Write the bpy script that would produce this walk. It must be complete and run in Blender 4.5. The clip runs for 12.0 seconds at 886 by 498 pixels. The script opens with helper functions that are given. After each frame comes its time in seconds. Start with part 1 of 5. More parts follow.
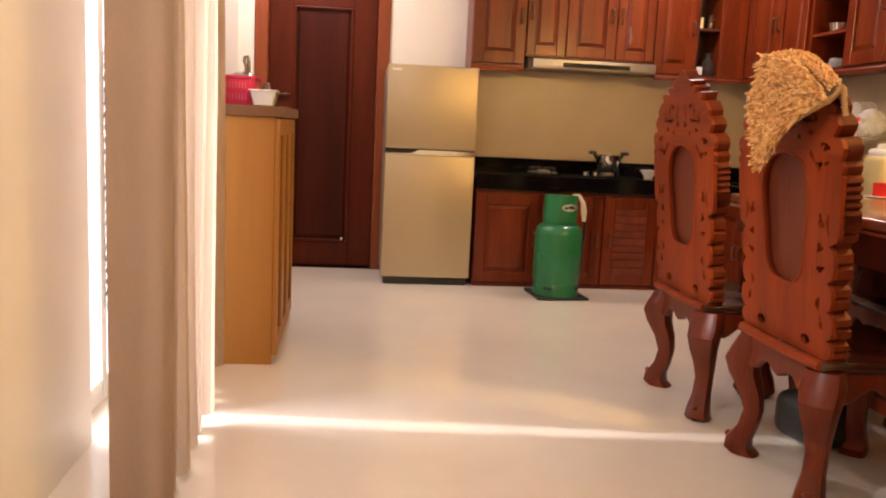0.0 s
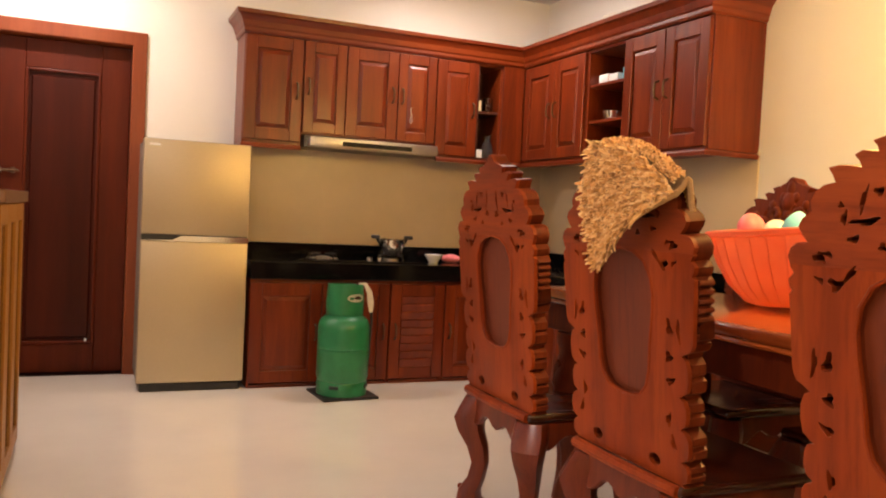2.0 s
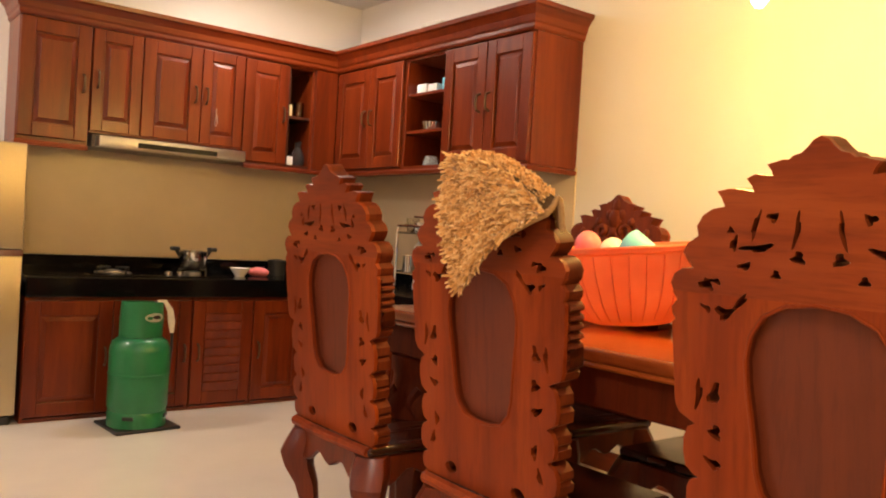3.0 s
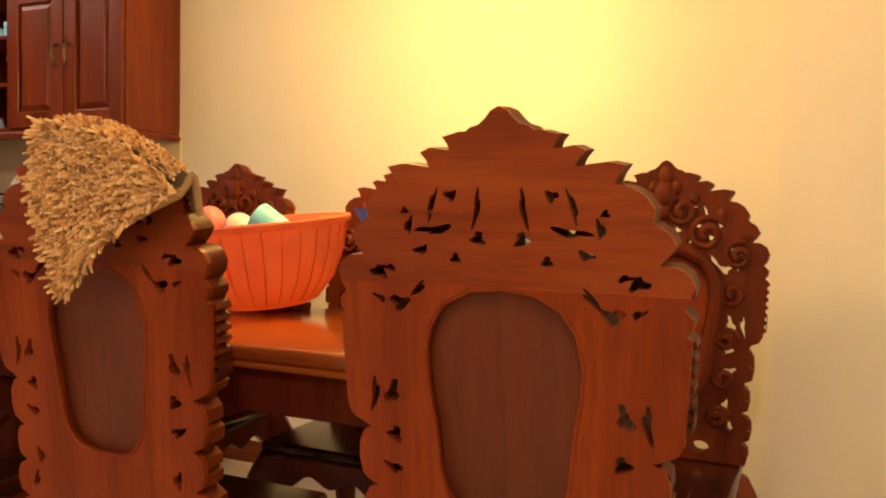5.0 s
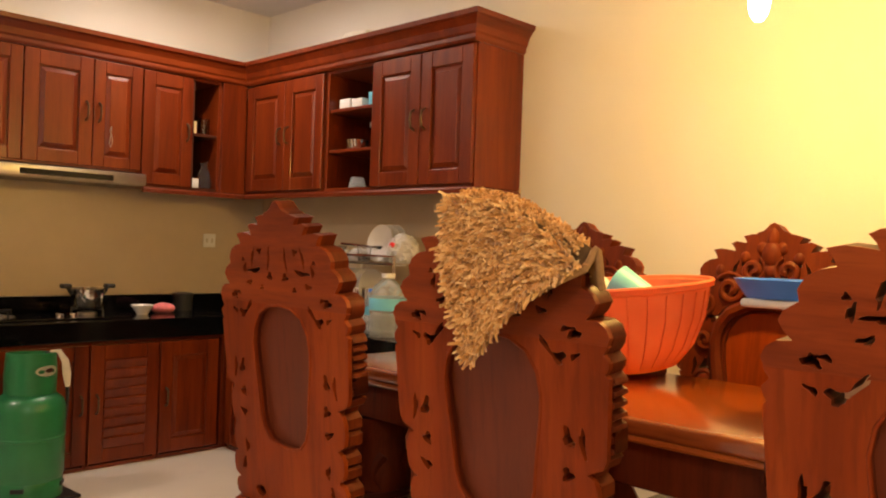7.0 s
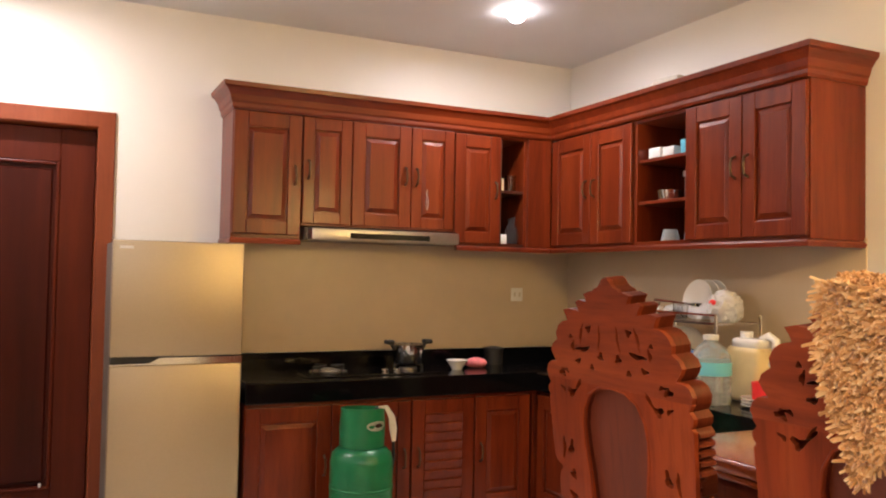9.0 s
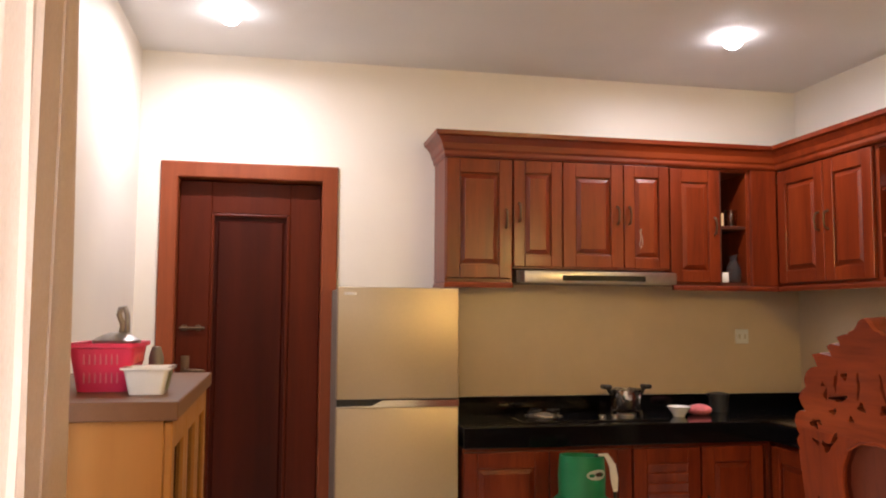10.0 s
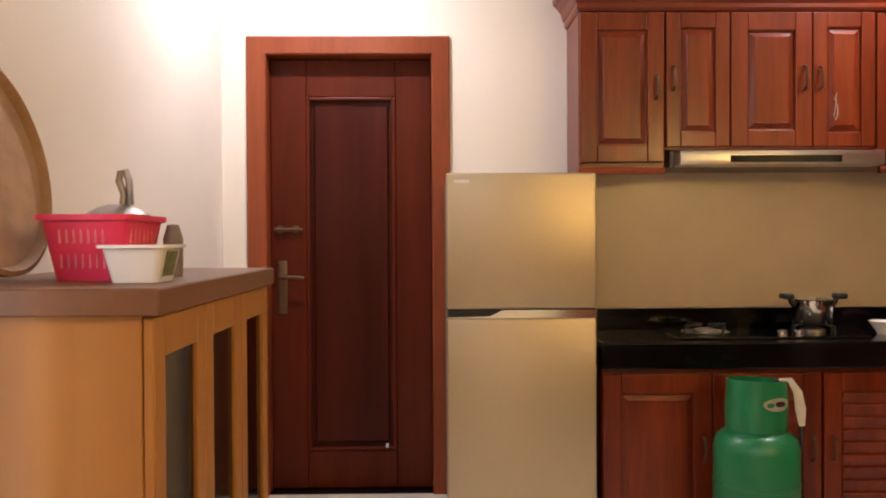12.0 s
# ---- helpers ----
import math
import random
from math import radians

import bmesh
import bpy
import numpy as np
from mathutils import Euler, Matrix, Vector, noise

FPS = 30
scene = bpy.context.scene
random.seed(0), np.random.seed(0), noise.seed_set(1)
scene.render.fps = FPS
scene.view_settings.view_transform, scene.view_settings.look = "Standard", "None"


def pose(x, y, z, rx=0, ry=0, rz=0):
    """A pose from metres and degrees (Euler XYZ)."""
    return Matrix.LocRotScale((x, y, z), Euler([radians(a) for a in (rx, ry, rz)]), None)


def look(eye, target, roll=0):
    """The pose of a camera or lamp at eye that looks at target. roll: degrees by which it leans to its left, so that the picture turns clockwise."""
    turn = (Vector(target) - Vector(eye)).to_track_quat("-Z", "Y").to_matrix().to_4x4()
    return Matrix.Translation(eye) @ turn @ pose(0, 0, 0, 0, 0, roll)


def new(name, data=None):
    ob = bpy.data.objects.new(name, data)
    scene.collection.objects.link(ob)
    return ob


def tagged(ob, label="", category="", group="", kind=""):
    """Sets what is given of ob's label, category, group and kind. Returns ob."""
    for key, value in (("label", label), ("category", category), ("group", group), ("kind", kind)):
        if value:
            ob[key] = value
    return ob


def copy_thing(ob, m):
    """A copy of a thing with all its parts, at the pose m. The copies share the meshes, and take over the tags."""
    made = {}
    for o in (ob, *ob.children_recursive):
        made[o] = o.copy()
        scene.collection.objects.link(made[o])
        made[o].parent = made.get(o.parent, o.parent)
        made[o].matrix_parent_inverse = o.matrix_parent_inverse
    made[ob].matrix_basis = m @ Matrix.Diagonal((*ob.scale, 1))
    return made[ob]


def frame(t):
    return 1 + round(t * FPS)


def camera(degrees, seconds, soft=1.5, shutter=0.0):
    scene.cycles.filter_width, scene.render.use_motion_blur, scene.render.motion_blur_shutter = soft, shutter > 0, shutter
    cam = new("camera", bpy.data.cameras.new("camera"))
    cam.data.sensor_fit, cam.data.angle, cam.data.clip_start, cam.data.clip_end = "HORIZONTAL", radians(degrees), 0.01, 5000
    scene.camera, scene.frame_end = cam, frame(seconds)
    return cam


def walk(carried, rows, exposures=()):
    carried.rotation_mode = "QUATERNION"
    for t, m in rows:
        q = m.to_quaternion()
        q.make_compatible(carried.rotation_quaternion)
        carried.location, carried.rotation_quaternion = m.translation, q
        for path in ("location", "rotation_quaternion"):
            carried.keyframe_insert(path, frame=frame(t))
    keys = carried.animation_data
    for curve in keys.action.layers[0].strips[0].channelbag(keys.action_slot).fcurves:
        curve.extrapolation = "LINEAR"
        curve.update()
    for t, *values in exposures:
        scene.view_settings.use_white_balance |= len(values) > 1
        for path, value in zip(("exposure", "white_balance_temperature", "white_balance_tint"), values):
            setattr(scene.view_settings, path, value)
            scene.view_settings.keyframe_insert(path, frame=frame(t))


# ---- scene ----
cam = camera(57.0, 12.0, soft=2.0)
PATH = [
    (0, (0.79, -5.928, 1.049), (1.025, -3.964, 0.756), 2.8),
    (0.5, (0.788, -5.87, 1.054), (1.133, -3.915, 0.805), 1.7),
    (1, (0.795, -5.711, 1.045), (1.218, -3.766, 0.856), 1.7),
    (1.5, (0.812, -5.551, 1.076), (1.363, -3.632, 0.964), 3.0),
    (2, (0.779, -5.433, 1.092), (1.566, -3.597, 1.01), 2.9),
    (2.5, (0.769, -5.263, 1.122), (1.814, -3.558, 1.066), 2.8),
    (3, (0.751, -5.161, 1.11), (1.978, -3.582, 1.075), 3.5),
    (3.5, (0.798, -5.063, 1.099), (2.223, -3.661, 1.04), 2.7),
    (3.7, (0.828, -5.027, 1.096), (2.336, -3.714, 1.025), 2.2),
    (5.3, (0.883, -4.893, 1.162), (2.72, -4.107, 1.076), 1.1),
    (5.5, (0.874, -4.881, 1.171), (2.691, -4.048, 1.102), 1.3),
    (6, (0.85, -4.837, 1.183), (2.562, -3.804, 1.154), 1.7),
    (6.5, (0.815, -4.79, 1.191), (2.388, -3.554, 1.184), 2.2),
    (7, (0.792, -4.721, 1.201), (2.224, -3.325, 1.198), 2.0),
    (7.2, (0.778, -4.696, 1.208), (2.14, -3.231, 1.203), 1.7),
    (8.8, (0.777, -4.564, 1.298), (1.744, -2.813, 1.347), 1.3),
    (9, (0.775, -4.56, 1.308), (1.637, -2.756, 1.373), 1.1),
    (9.5, (0.734, -4.537, 1.314), (1.324, -2.63, 1.434), 0.7),
    (10, (0.74, -4.499, 1.314), (1.133, -2.544, 1.474), 0.4),
    (10.5, (0.757, -4.393, 1.287), (1.056, -2.423, 1.459), -0.2),
    (11, (0.815, -4.225, 1.276), (1.003, -2.24, 1.428), -0.6),
    (11.5, (0.885, -4.034, 1.222), (1.003, -2.038, 1.293), -0.4),
    (12, (0.951, -3.787, 1.181), (0.985, -1.787, 1.158), -0.3),
]
walk(cam, [(t, look(eye, target, roll)) for t, eye, target, roll in PATH],
     [(0, 0.36, 6900, 21), (1.5, 0.36, 7000, 20), (2.5, 0.42, 7300, 16), (3.7, 0.3, 7600, 14), (5.3, 0.05, 7800, 14), (7.2, 0.05, 7800, 15), (8.8, 0.32, 6150, 15), (9.5, 0.38, 6150, 15), (10.5, -0.12, 6200, 17), (11, -0.18, 6200, 17), (12, 0.2, 6200, 17)])

from mathutils import geometry

# ---- light: sky, sun, lamps ----
world = bpy.data.worlds.new("sky")
scene.world = world
world.use_nodes = True
wn = world.node_tree.nodes
sky = wn.new("ShaderNodeTexSky")
sky.sky_type = "NISHITA"
sky.sun_disc = False
sky.sun_elevation = radians(33)
sky.sun_rotation = radians(-100)
world.node_tree.links.new(sky.outputs[0], wn["Background"].inputs[0])
wn["Background"].inputs[1].default_value = 0.12

sun_data = bpy.data.lights.new("sun", "SUN")
sun_data.energy, sun_data.angle, sun_data.color = 3.2, radians(2.2), (1.0, 0.98, 0.97)
sun = new("sun", sun_data)
sun.matrix_world = look((-6, -2.5, 4.2), (0, -3.1, 0))

CEIL = 2.715
LAMP_WARM = (1.0, 0.64, 0.17)
LAMP_WHITE = (1.0, 0.92, 0.89)


def lamp(name, kind, m, power, colour, size=0.1):
    data = bpy.data.lights.new(name, kind)
    data.energy, data.color = power, colour
    if kind == "AREA":
        data.shape, data.size = "DISK", size
    else:
        data.shadow_soft_size = size
    ob = new(name, data)
    ob.matrix_world = m
    return ob


# The third downlight is an added, unseen lamp to brighten chair backs and mat.
DOWNLIGHTS = [(2.95, -0.86, 15), (0.49, -0.67, 18), (0.49, -4.95, 20)]
for lx, ly, watts in DOWNLIGHTS:
    lamp("downlight_lamp", "AREA", pose(lx, ly, CEIL - 0.066), watts, LAMP_WHITE, 0.10)
PENDANTS = [(3.00, -3.755, 1.875, 76), (2.98, -6.4, 2.15, 34)]
for lx, ly, lz, watts in PENDANTS:
    lamp("pendant_bulb_lamp", "POINT", pose(lx, ly, lz), watts, LAMP_WARM, 0.05)
# daylight in the glass door
day = bpy.data.lights.new("door_daylight", "AREA")
day.shape, day.size, day.size_y, day.energy, day.color = "RECTANGLE", 0.62, 2.1, 26, (0.86, 0.93, 1.0)
new("door_daylight", day).matrix_world = look((-0.24, -3.015, 1.1), (1, -3.015, 1.1))


# ---- materials ----
def material(name):
    m = bpy.data.materials.new(name)
    m.use_nodes = True
    nt = m.node_tree
    return m, nt, nt.nodes["Principled BSDF"]


def node(nt, kind, **values):
    n = nt.nodes.new(kind)
    for k, v in values.items():
        n.inputs[k.replace("_", " ")].default_value = v
    return n


def ramp(nt, fac, stops):
    r = nt.nodes.new("ShaderNodeValToRGB")
    el = r.color_ramp.elements
    while len(el) < len(stops):
        el.new(0.5)
    for e, (p, c) in zip(el, stops):
        e.position, e.color = p, (*c, 1)
    nt.links.new(fac, r.inputs[0])
    return r.outputs[0]


def coords(nt, scale=(1, 1, 1), world_space=False):
    tc = nt.nodes.new("ShaderNodeTexCoord")
    mp = nt.nodes.new("ShaderNodeMapping")
    mp.inputs["Scale"].default_value = scale
    if world_space:
        g = nt.nodes.new("ShaderNodeNewGeometry")
        nt.links.new(g.outputs["Position"], mp.inputs[0])
    else:
        nt.links.new(tc.outputs["Object"], mp.inputs[0])
    return mp.outputs[0]


def bump(nt, bsdf, height, strength, distance=0.004):
    b = nt.nodes.new("ShaderNodeBump")
    b.inputs["Strength"].default_value, b.inputs["Distance"].default_value = strength, distance
    nt.links.new(height, b.inputs["Height"])
    nt.links.new(b.outputs[0], bsdf.inputs["Normal"])


def plain(name, colour, rough=0.5, metal=0.0, vary=0.12, scale=14.0, bumpy=0.0, coat=0.0, trans=0.0, ior=1.45, alpha=1.0):
    """A surface of one colour with cloudy variation, uneven gloss and fine relief."""
    m, nt, b = material(name)
    n1 = node(nt, "ShaderNodeTexNoise", Scale=scale, Detail=5.0, Roughness=0.6)
    nt.links.new(coords(nt), n1.inputs["Vector"])
    lo = tuple(c * (1 - vary) for c in colour)
    hi = tuple(min(1, c * (1 + vary)) for c in colour)
    nt.links.new(ramp(nt, n1.outputs[0], [(0.3, lo), (0.7, hi)]), b.inputs["Base Color"])
    n2 = node(nt, "ShaderNodeTexNoise", Scale=scale * 6, Detail=3.0)
    nt.links.new(coords(nt), n2.inputs["Vector"])
    r = nt.nodes.new("ShaderNodeMapRange")
    r.inputs["To Min"].default_value, r.inputs["To Max"].default_value = max(0.02, rough * 0.8), min(1, rough * 1.2)
    nt.links.new(n2.outputs[0], r.inputs[0])
    nt.links.new(r.outputs[0], b.inputs["Roughness"])
    b.inputs["Metallic"].default_value = metal
    b.inputs["Coat Weight"].default_value = coat
    b.inputs["Coat Roughness"].default_value = 0.15
    b.inputs["Transmission Weight"].default_value = trans
    b.inputs["IOR"].default_value = ior
    b.inputs["Alpha"].default_value = alpha
    if bumpy:
        bump(nt, b, n2.outputs[0], bumpy)
    return m


def wood(name, dark, mid, light, along="z", rough=0.35, coat=0.3, grain=1.0, pores_mix=0.35, spec=0.35, coat_rough=0.18):
    """Varnished timber: long streaks along one axis, broad tone drift, pores."""
    m, nt, b = material(name)
    stretch = {"x": (0.7, 9, 9), "y": (9, 0.7, 9), "z": (9, 9, 0.7)}[along]
    fine = tuple(s * 7 for s in stretch)
    info = nt.nodes.new("ShaderNodeObjectInfo")
    shift = nt.nodes.new("ShaderNodeVectorMath")
    shift.operation = "ADD"
    nt.links.new(coords(nt, stretch), shift.inputs[0])
    mul = nt.nodes.new("ShaderNodeMath")
    mul.operation = "MULTIPLY"
    mul.inputs[1].default_value = 37.0
    nt.links.new(info.outputs["Random"], mul.inputs[0])
    nt.links.new(mul.outputs[0], shift.inputs[1])
    n1 = node(nt, "ShaderNodeTexNoise", Scale=1.1 * grain, Detail=6.0, Roughness=0.62, Distortion=0.6)
    nt.links.new(shift.outputs[0], n1.inputs["Vector"])
    base = ramp(nt, n1.outputs[0], [(0.28, dark), (0.5, mid), (0.74, light)])
    n2 = node(nt, "ShaderNodeTexNoise", Scale=1.3 * grain, Detail=3.0, Roughness=0.7)
    nt.links.new(coords(nt, fine), n2.inputs["Vector"])
    pores = ramp(nt, n2.outputs[0], [(0.36, (0.55, 0.5, 0.45)), (0.5, (1, 1, 1))])
    mix = nt.nodes.new("ShaderNodeMix")
    mix.data_type, mix.blend_type = "RGBA", "MULTIPLY"
    mix.inputs["Factor"].default_value = pores_mix
    nt.links.new(base, mix.inputs[6])
    nt.links.new(pores, mix.inputs[7])
    nt.links.new(mix.outputs[2], b.inputs["Base Color"])
    r = nt.nodes.new("ShaderNodeMapRange")
    r.inputs["To Min"].default_value, r.inputs["To Max"].default_value = rough * 0.75, rough * 1.3
    nt.links.new(n1.outputs[0], r.inputs[0])
    nt.links.new(r.outputs[0], b.inputs["Roughness"])
    b.inputs["Coat Weight"].default_value = coat
    b.inputs["Coat Roughness"].default_value = coat_rough
    b.inputs["Specular IOR Level"].default_value = spec
    bump(nt, b, n2.outputs[0], 0.12, 0.002)
    return m


def wall_paint(name, colour, rough=0.6):
    m, nt, b = material(name)
    p = coords(nt, world_space=True)
    n1 = node(nt, "ShaderNodeTexNoise", Scale=1.3, Detail=4.0)
    nt.links.new(p, n1.inputs["Vector"])
    lo = tuple(c * 0.94 for c in colour)
    nt.links.new(ramp(nt, n1.outputs[0], [(0.35, lo), (0.65, colour)]), b.inputs["Base Color"])
    n2 = node(nt, "ShaderNodeTexNoise", Scale=160.0, Detail=4.0)
    nt.links.new(p, n2.inputs["Vector"])
    b.inputs["Roughness"].default_value = rough
    bump(nt, b, n2.outputs[0], 0.12, 0.002)
    return m


M_WALL = wall_paint("wall_paint", (0.84, 0.80, 0.73), 0.45)
M_CEIL = wall_paint("ceiling_paint", (0.74, 0.74, 0.74), 0.7)
M_FLOOR = plain("floor_porcelain", (0.755, 0.705, 0.63), 0.13, vary=0.05, scale=1.6, coat=0.3)
M_SPLASH = plain("splash_tile", (0.64, 0.51, 0.345), 0.32, vary=0.05, scale=3, coat=0.2)
M_GRANITE = plain("black_granite", (0.0035, 0.0035, 0.004), 0.10, vary=0.3, scale=220, ior=1.33)
M_CAB = wood("cabinet_wood", (0.098, 0.0118, 0.0028), (0.165, 0.0222, 0.0042), (0.240, 0.0395, 0.0072), "z", 0.36, 0.4, spec=0.2, coat_rough=0.22)
M_CAB_X = wood("cabinet_wood_along_x", (0.098, 0.0118, 0.0028), (0.165, 0.0222, 0.0042), (0.240, 0.0395, 0.0072), "x", 0.34, 0.25, coat_rough=0.25)
M_CAB_Y = wood("cabinet_wood_along_y", (0.098, 0.0118, 0.0028), (0.165, 0.0222, 0.0042), (0.240, 0.0395, 0.0072), "y", 0.34, 0.25, coat_rough=0.25)
# Darkened copy of the cabinet wood: shade inside the units put into colour.
M_DARKIN = wood("shaded_inside_wood", (0.035, 0.008, 0.004), (0.06, 0.013, 0.006), (0.09, 0.022, 0.009), "z", 0.5, 0.0)
M_DOOR = wood("door_wood", (0.062, 0.008, 0.0019), (0.085, 0.0112, 0.0026), (0.110, 0.016, 0.004), "z", 0.42, 0.04, 0.8, 0.2, 0.16)
M_DOORPANEL = wood("door_panel_wood", (0.030, 0.0038, 0.0014), (0.046, 0.0055, 0.0019), (0.066, 0.0085, 0.003), "z", 0.40, 0.04, 0.8, 0.15, 0.16)
M_FRAME = wood("frame_wood", (0.19, 0.038, 0.011), (0.235, 0.05, 0.014), (0.275, 0.066, 0.019), "z", 0.42, 0.08, 0.8, 0.2)
M_CHAIR = wood("chair_wood", (0.155, 0.021, 0.0038), (0.245, 0.0355, 0.006), (0.335, 0.059, 0.010), "z", 0.5, 0.03, 0.55, 0.4, 0.18)
M_CHAIR_X = wood("chair_wood_crest", (0.125, 0.0175, 0.0048), (0.235, 0.038, 0.008), (0.335, 0.066, 0.0135), "y", 0.48, 0.04, 0.9, 0.4, 0.2)
# Sunken panel: a darker wood, darkened further for the shade of its recess.
M_PANELBACK = wood("chair_panel_wood_shaded", (0.095, 0.0165, 0.0055), (0.132, 0.0235, 0.0075), (0.175, 0.033, 0.010), "z", 0.5, 0.05, 0.6)
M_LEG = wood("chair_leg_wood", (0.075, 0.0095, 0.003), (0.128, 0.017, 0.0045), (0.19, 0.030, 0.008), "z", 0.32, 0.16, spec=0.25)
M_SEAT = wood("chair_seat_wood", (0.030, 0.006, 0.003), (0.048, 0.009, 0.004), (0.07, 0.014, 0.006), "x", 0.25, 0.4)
M_CARVE = wood("carved_wood", (0.065, 0.010, 0.0035), (0.112, 0.018, 0.0055), (0.170, 0.031, 0.008), "z", 0.52, 0.02, spec=0.14)
M_TABLE = wood("table_wood", (0.20, 0.042, 0.012), (0.32, 0.075, 0.019), (0.42, 0.115, 0.03), "y", 0.16, 0.7, 0.7)
M_SHOE = wood("beech_veneer", (0.355, 0.147, 0.025), (0.37, 0.157, 0.028), (0.385, 0.168, 0.032), "z", 0.5, 0.1, 0.5, 0.08)
M_SHOETOP = wood("brown_top_veneer", (0.155, 0.07, 0.030), (0.18, 0.082, 0.036), (0.20, 0.094, 0.042), "y", 0.5, 0.03, 0.6, 0.1)
M_STEEL = plain("brushed_steel", (0.62, 0.60, 0.56), 0.3, 1.0, 0.06, 30)
M_FRIDGE = plain("fridge_champagne", (0.49, 0.405, 0.275), 0.40, 0.75, 0.02, 90)
M_FRIDGE_SIDE = plain("fridge_side_grey", (0.20, 0.17, 0.14), 0.5, 0.1, 0.06, 6)
M_BLACK = plain("black_plastic", (0.02, 0.02, 0.02), 0.4, 0, 0.2, 20)
M_GLASSBLACK = plain("black_glass", (0.004, 0.004, 0.0045), 0.06, 0, 0.2, 20, ior=1.35)
M_BRASS = plain("aged_bronze", (0.13, 0.08, 0.045), 0.38, 0.8, 0.2, 40)
M_CHROME = plain("chrome", (0.75, 0.75, 0.74), 0.12, 1.0, 0.03, 20)
M_WHITE = plain("white_plastic", (0.80, 0.79, 0.76), 0.35, 0, 0.04, 12)
M_CERAMIC = plain("white_ceramic", (0.82, 0.80, 0.76), 0.15, 0, 0.03, 12, coat=0.5)
M_GREEN = plain("green_enamel", (0.008, 0.165, 0.062), 0.34, 0, 0.12, 9, 0.05, 0.25)
M_TAG = plain("paper_tag", (0.62, 0.58, 0.50), 0.8, 0, 0.1, 30)
M_RED = plain("red_plastic", (0.75, 0.03, 0.03), 0.3, 0, 0.06, 10)
M_PINK = plain("pink_plastic", (0.80, 0.045, 0.12), 0.35, 0, 0.06, 12)
M_PINKBAG = plain("pink_packet", (0.80, 0.22, 0.25), 0.4, 0, 0.2, 30)
M_TEAL = plain("turquoise_plastic", (0.18, 0.62, 0.82), 0.35, 0, 0.05, 12)
M_BLUE = plain("blue_plastic", (0.06, 0.27, 0.92), 0.35, 0, 0.06, 12)
M_YELLOW = plain("yellow_plastic", (0.85, 0.50, 0.03), 0.35, 0, 0.06, 12)
M_CREAM = plain("cream_plastic", (0.75, 0.60, 0.32), 0.35, 0, 0.06, 12)
M_HEM = plain("rug_hem_cloth", (0.36, 0.21, 0.095), 0.85, 0, 0.15, 60, 0.2)
M_RUG = plain("rug_backing", (0.22, 0.13, 0.06), 0.9, 0, 0.2, 40, 0.3)
M_RATTAN = plain("round_tray_wood", (0.40, 0.26, 0.15), 0.6, 0, 0.25, 9, 0.2)
M_GREYMETAL = plain("grey_cast_metal", (0.33, 0.31, 0.29), 0.4, 0.7, 0.25, 25)
M_PRINT = plain("green_print", (0.16, 0.17, 0.07), 0.4, 0, 0.7, 60)
M_OUTGROUND = plain("outdoor_concrete", (0.55, 0.53, 0.50), 0.9, 0, 0.15, 2)
M_OUTWALL = wall_paint("outdoor_wall_paint", (0.75, 0.75, 0.74), 0.8)
M_CLEAR, _nt, _b = material("clear_glass")
_b.inputs["Transmission Weight"].default_value, _b.inputs["Roughness"].default_value, _b.inputs["IOR"].default_value = 1.0, 0.02, 1.45
M_PET, _nt, _b = material("clear_bottle_plastic")
_b.inputs["Base Color"].default_value = (0.85, 0.93, 0.97, 1)
_b.inputs["Transmission Weight"].default_value, _b.inputs["Roughness"].default_value, _b.inputs["IOR"].default_value = 0.97, 0.05, 1.12
M_MILKY, _nt, _b = material("thin_bottle_plastic")
_b.inputs["Base Color"].default_value = (0.88, 0.93, 0.95, 1)
_b.inputs["Transmission Weight"].default_value, _b.inputs["Roughness"].default_value, _b.inputs["IOR"].default_value = 0.75, 0.10, 1.15
M_BAG, _nt, _b = material("thin_bag_film")
_b.inputs["Base Color"].default_value = (0.88, 0.87, 0.85, 1)
_b.inputs["Transmission Weight"].default_value, _b.inputs["Roughness"].default_value, _b.inputs["IOR"].default_value = 0.35, 0.22, 1.3
M_TINT, _nt, _b = material("tinted_cabinet_glass")
_b.inputs["Base Color"].default_value = (0.13, 0.085, 0.05, 1)
_b.inputs["Transmission Weight"].default_value, _b.inputs["Roughness"].default_value, _b.inputs["IOR"].default_value = 1.0, 0.08, 1.45


def glow(name, colour, strength):
    m, nt, b = material(name)
    b.inputs["Base Color"].default_value = (*colour, 1)
    b.inputs["Emission Color"].default_value = (*colour, 1)
    b.inputs["Emission Strength"].default_value = strength
    return m


M_LAMP_ON = glow("lamp_diffuser_lit", (1.0, 0.93, 0.88), 40)
M_BULB_ON = glow("bulb_lit", (1.0, 0.86, 0.6), 22)


def rug_strands():
    m, nt, b = material("chenille_strands")
    g = nt.nodes.new("ShaderNodeNewGeometry")
    c = ramp(nt, g.outputs["Random Per Island"], [(0.0, (0.38, 0.17, 0.05)), (0.4, (0.80, 0.43, 0.145)), (1.0, (0.96, 0.68, 0.33))])
    nt.links.new(c, b.inputs["Base Color"])
    b.inputs["Roughness"].default_value = 0.85
    b.inputs["Sheen Weight"].default_value = 0.4
    return m


M_STRAND = rug_strands()


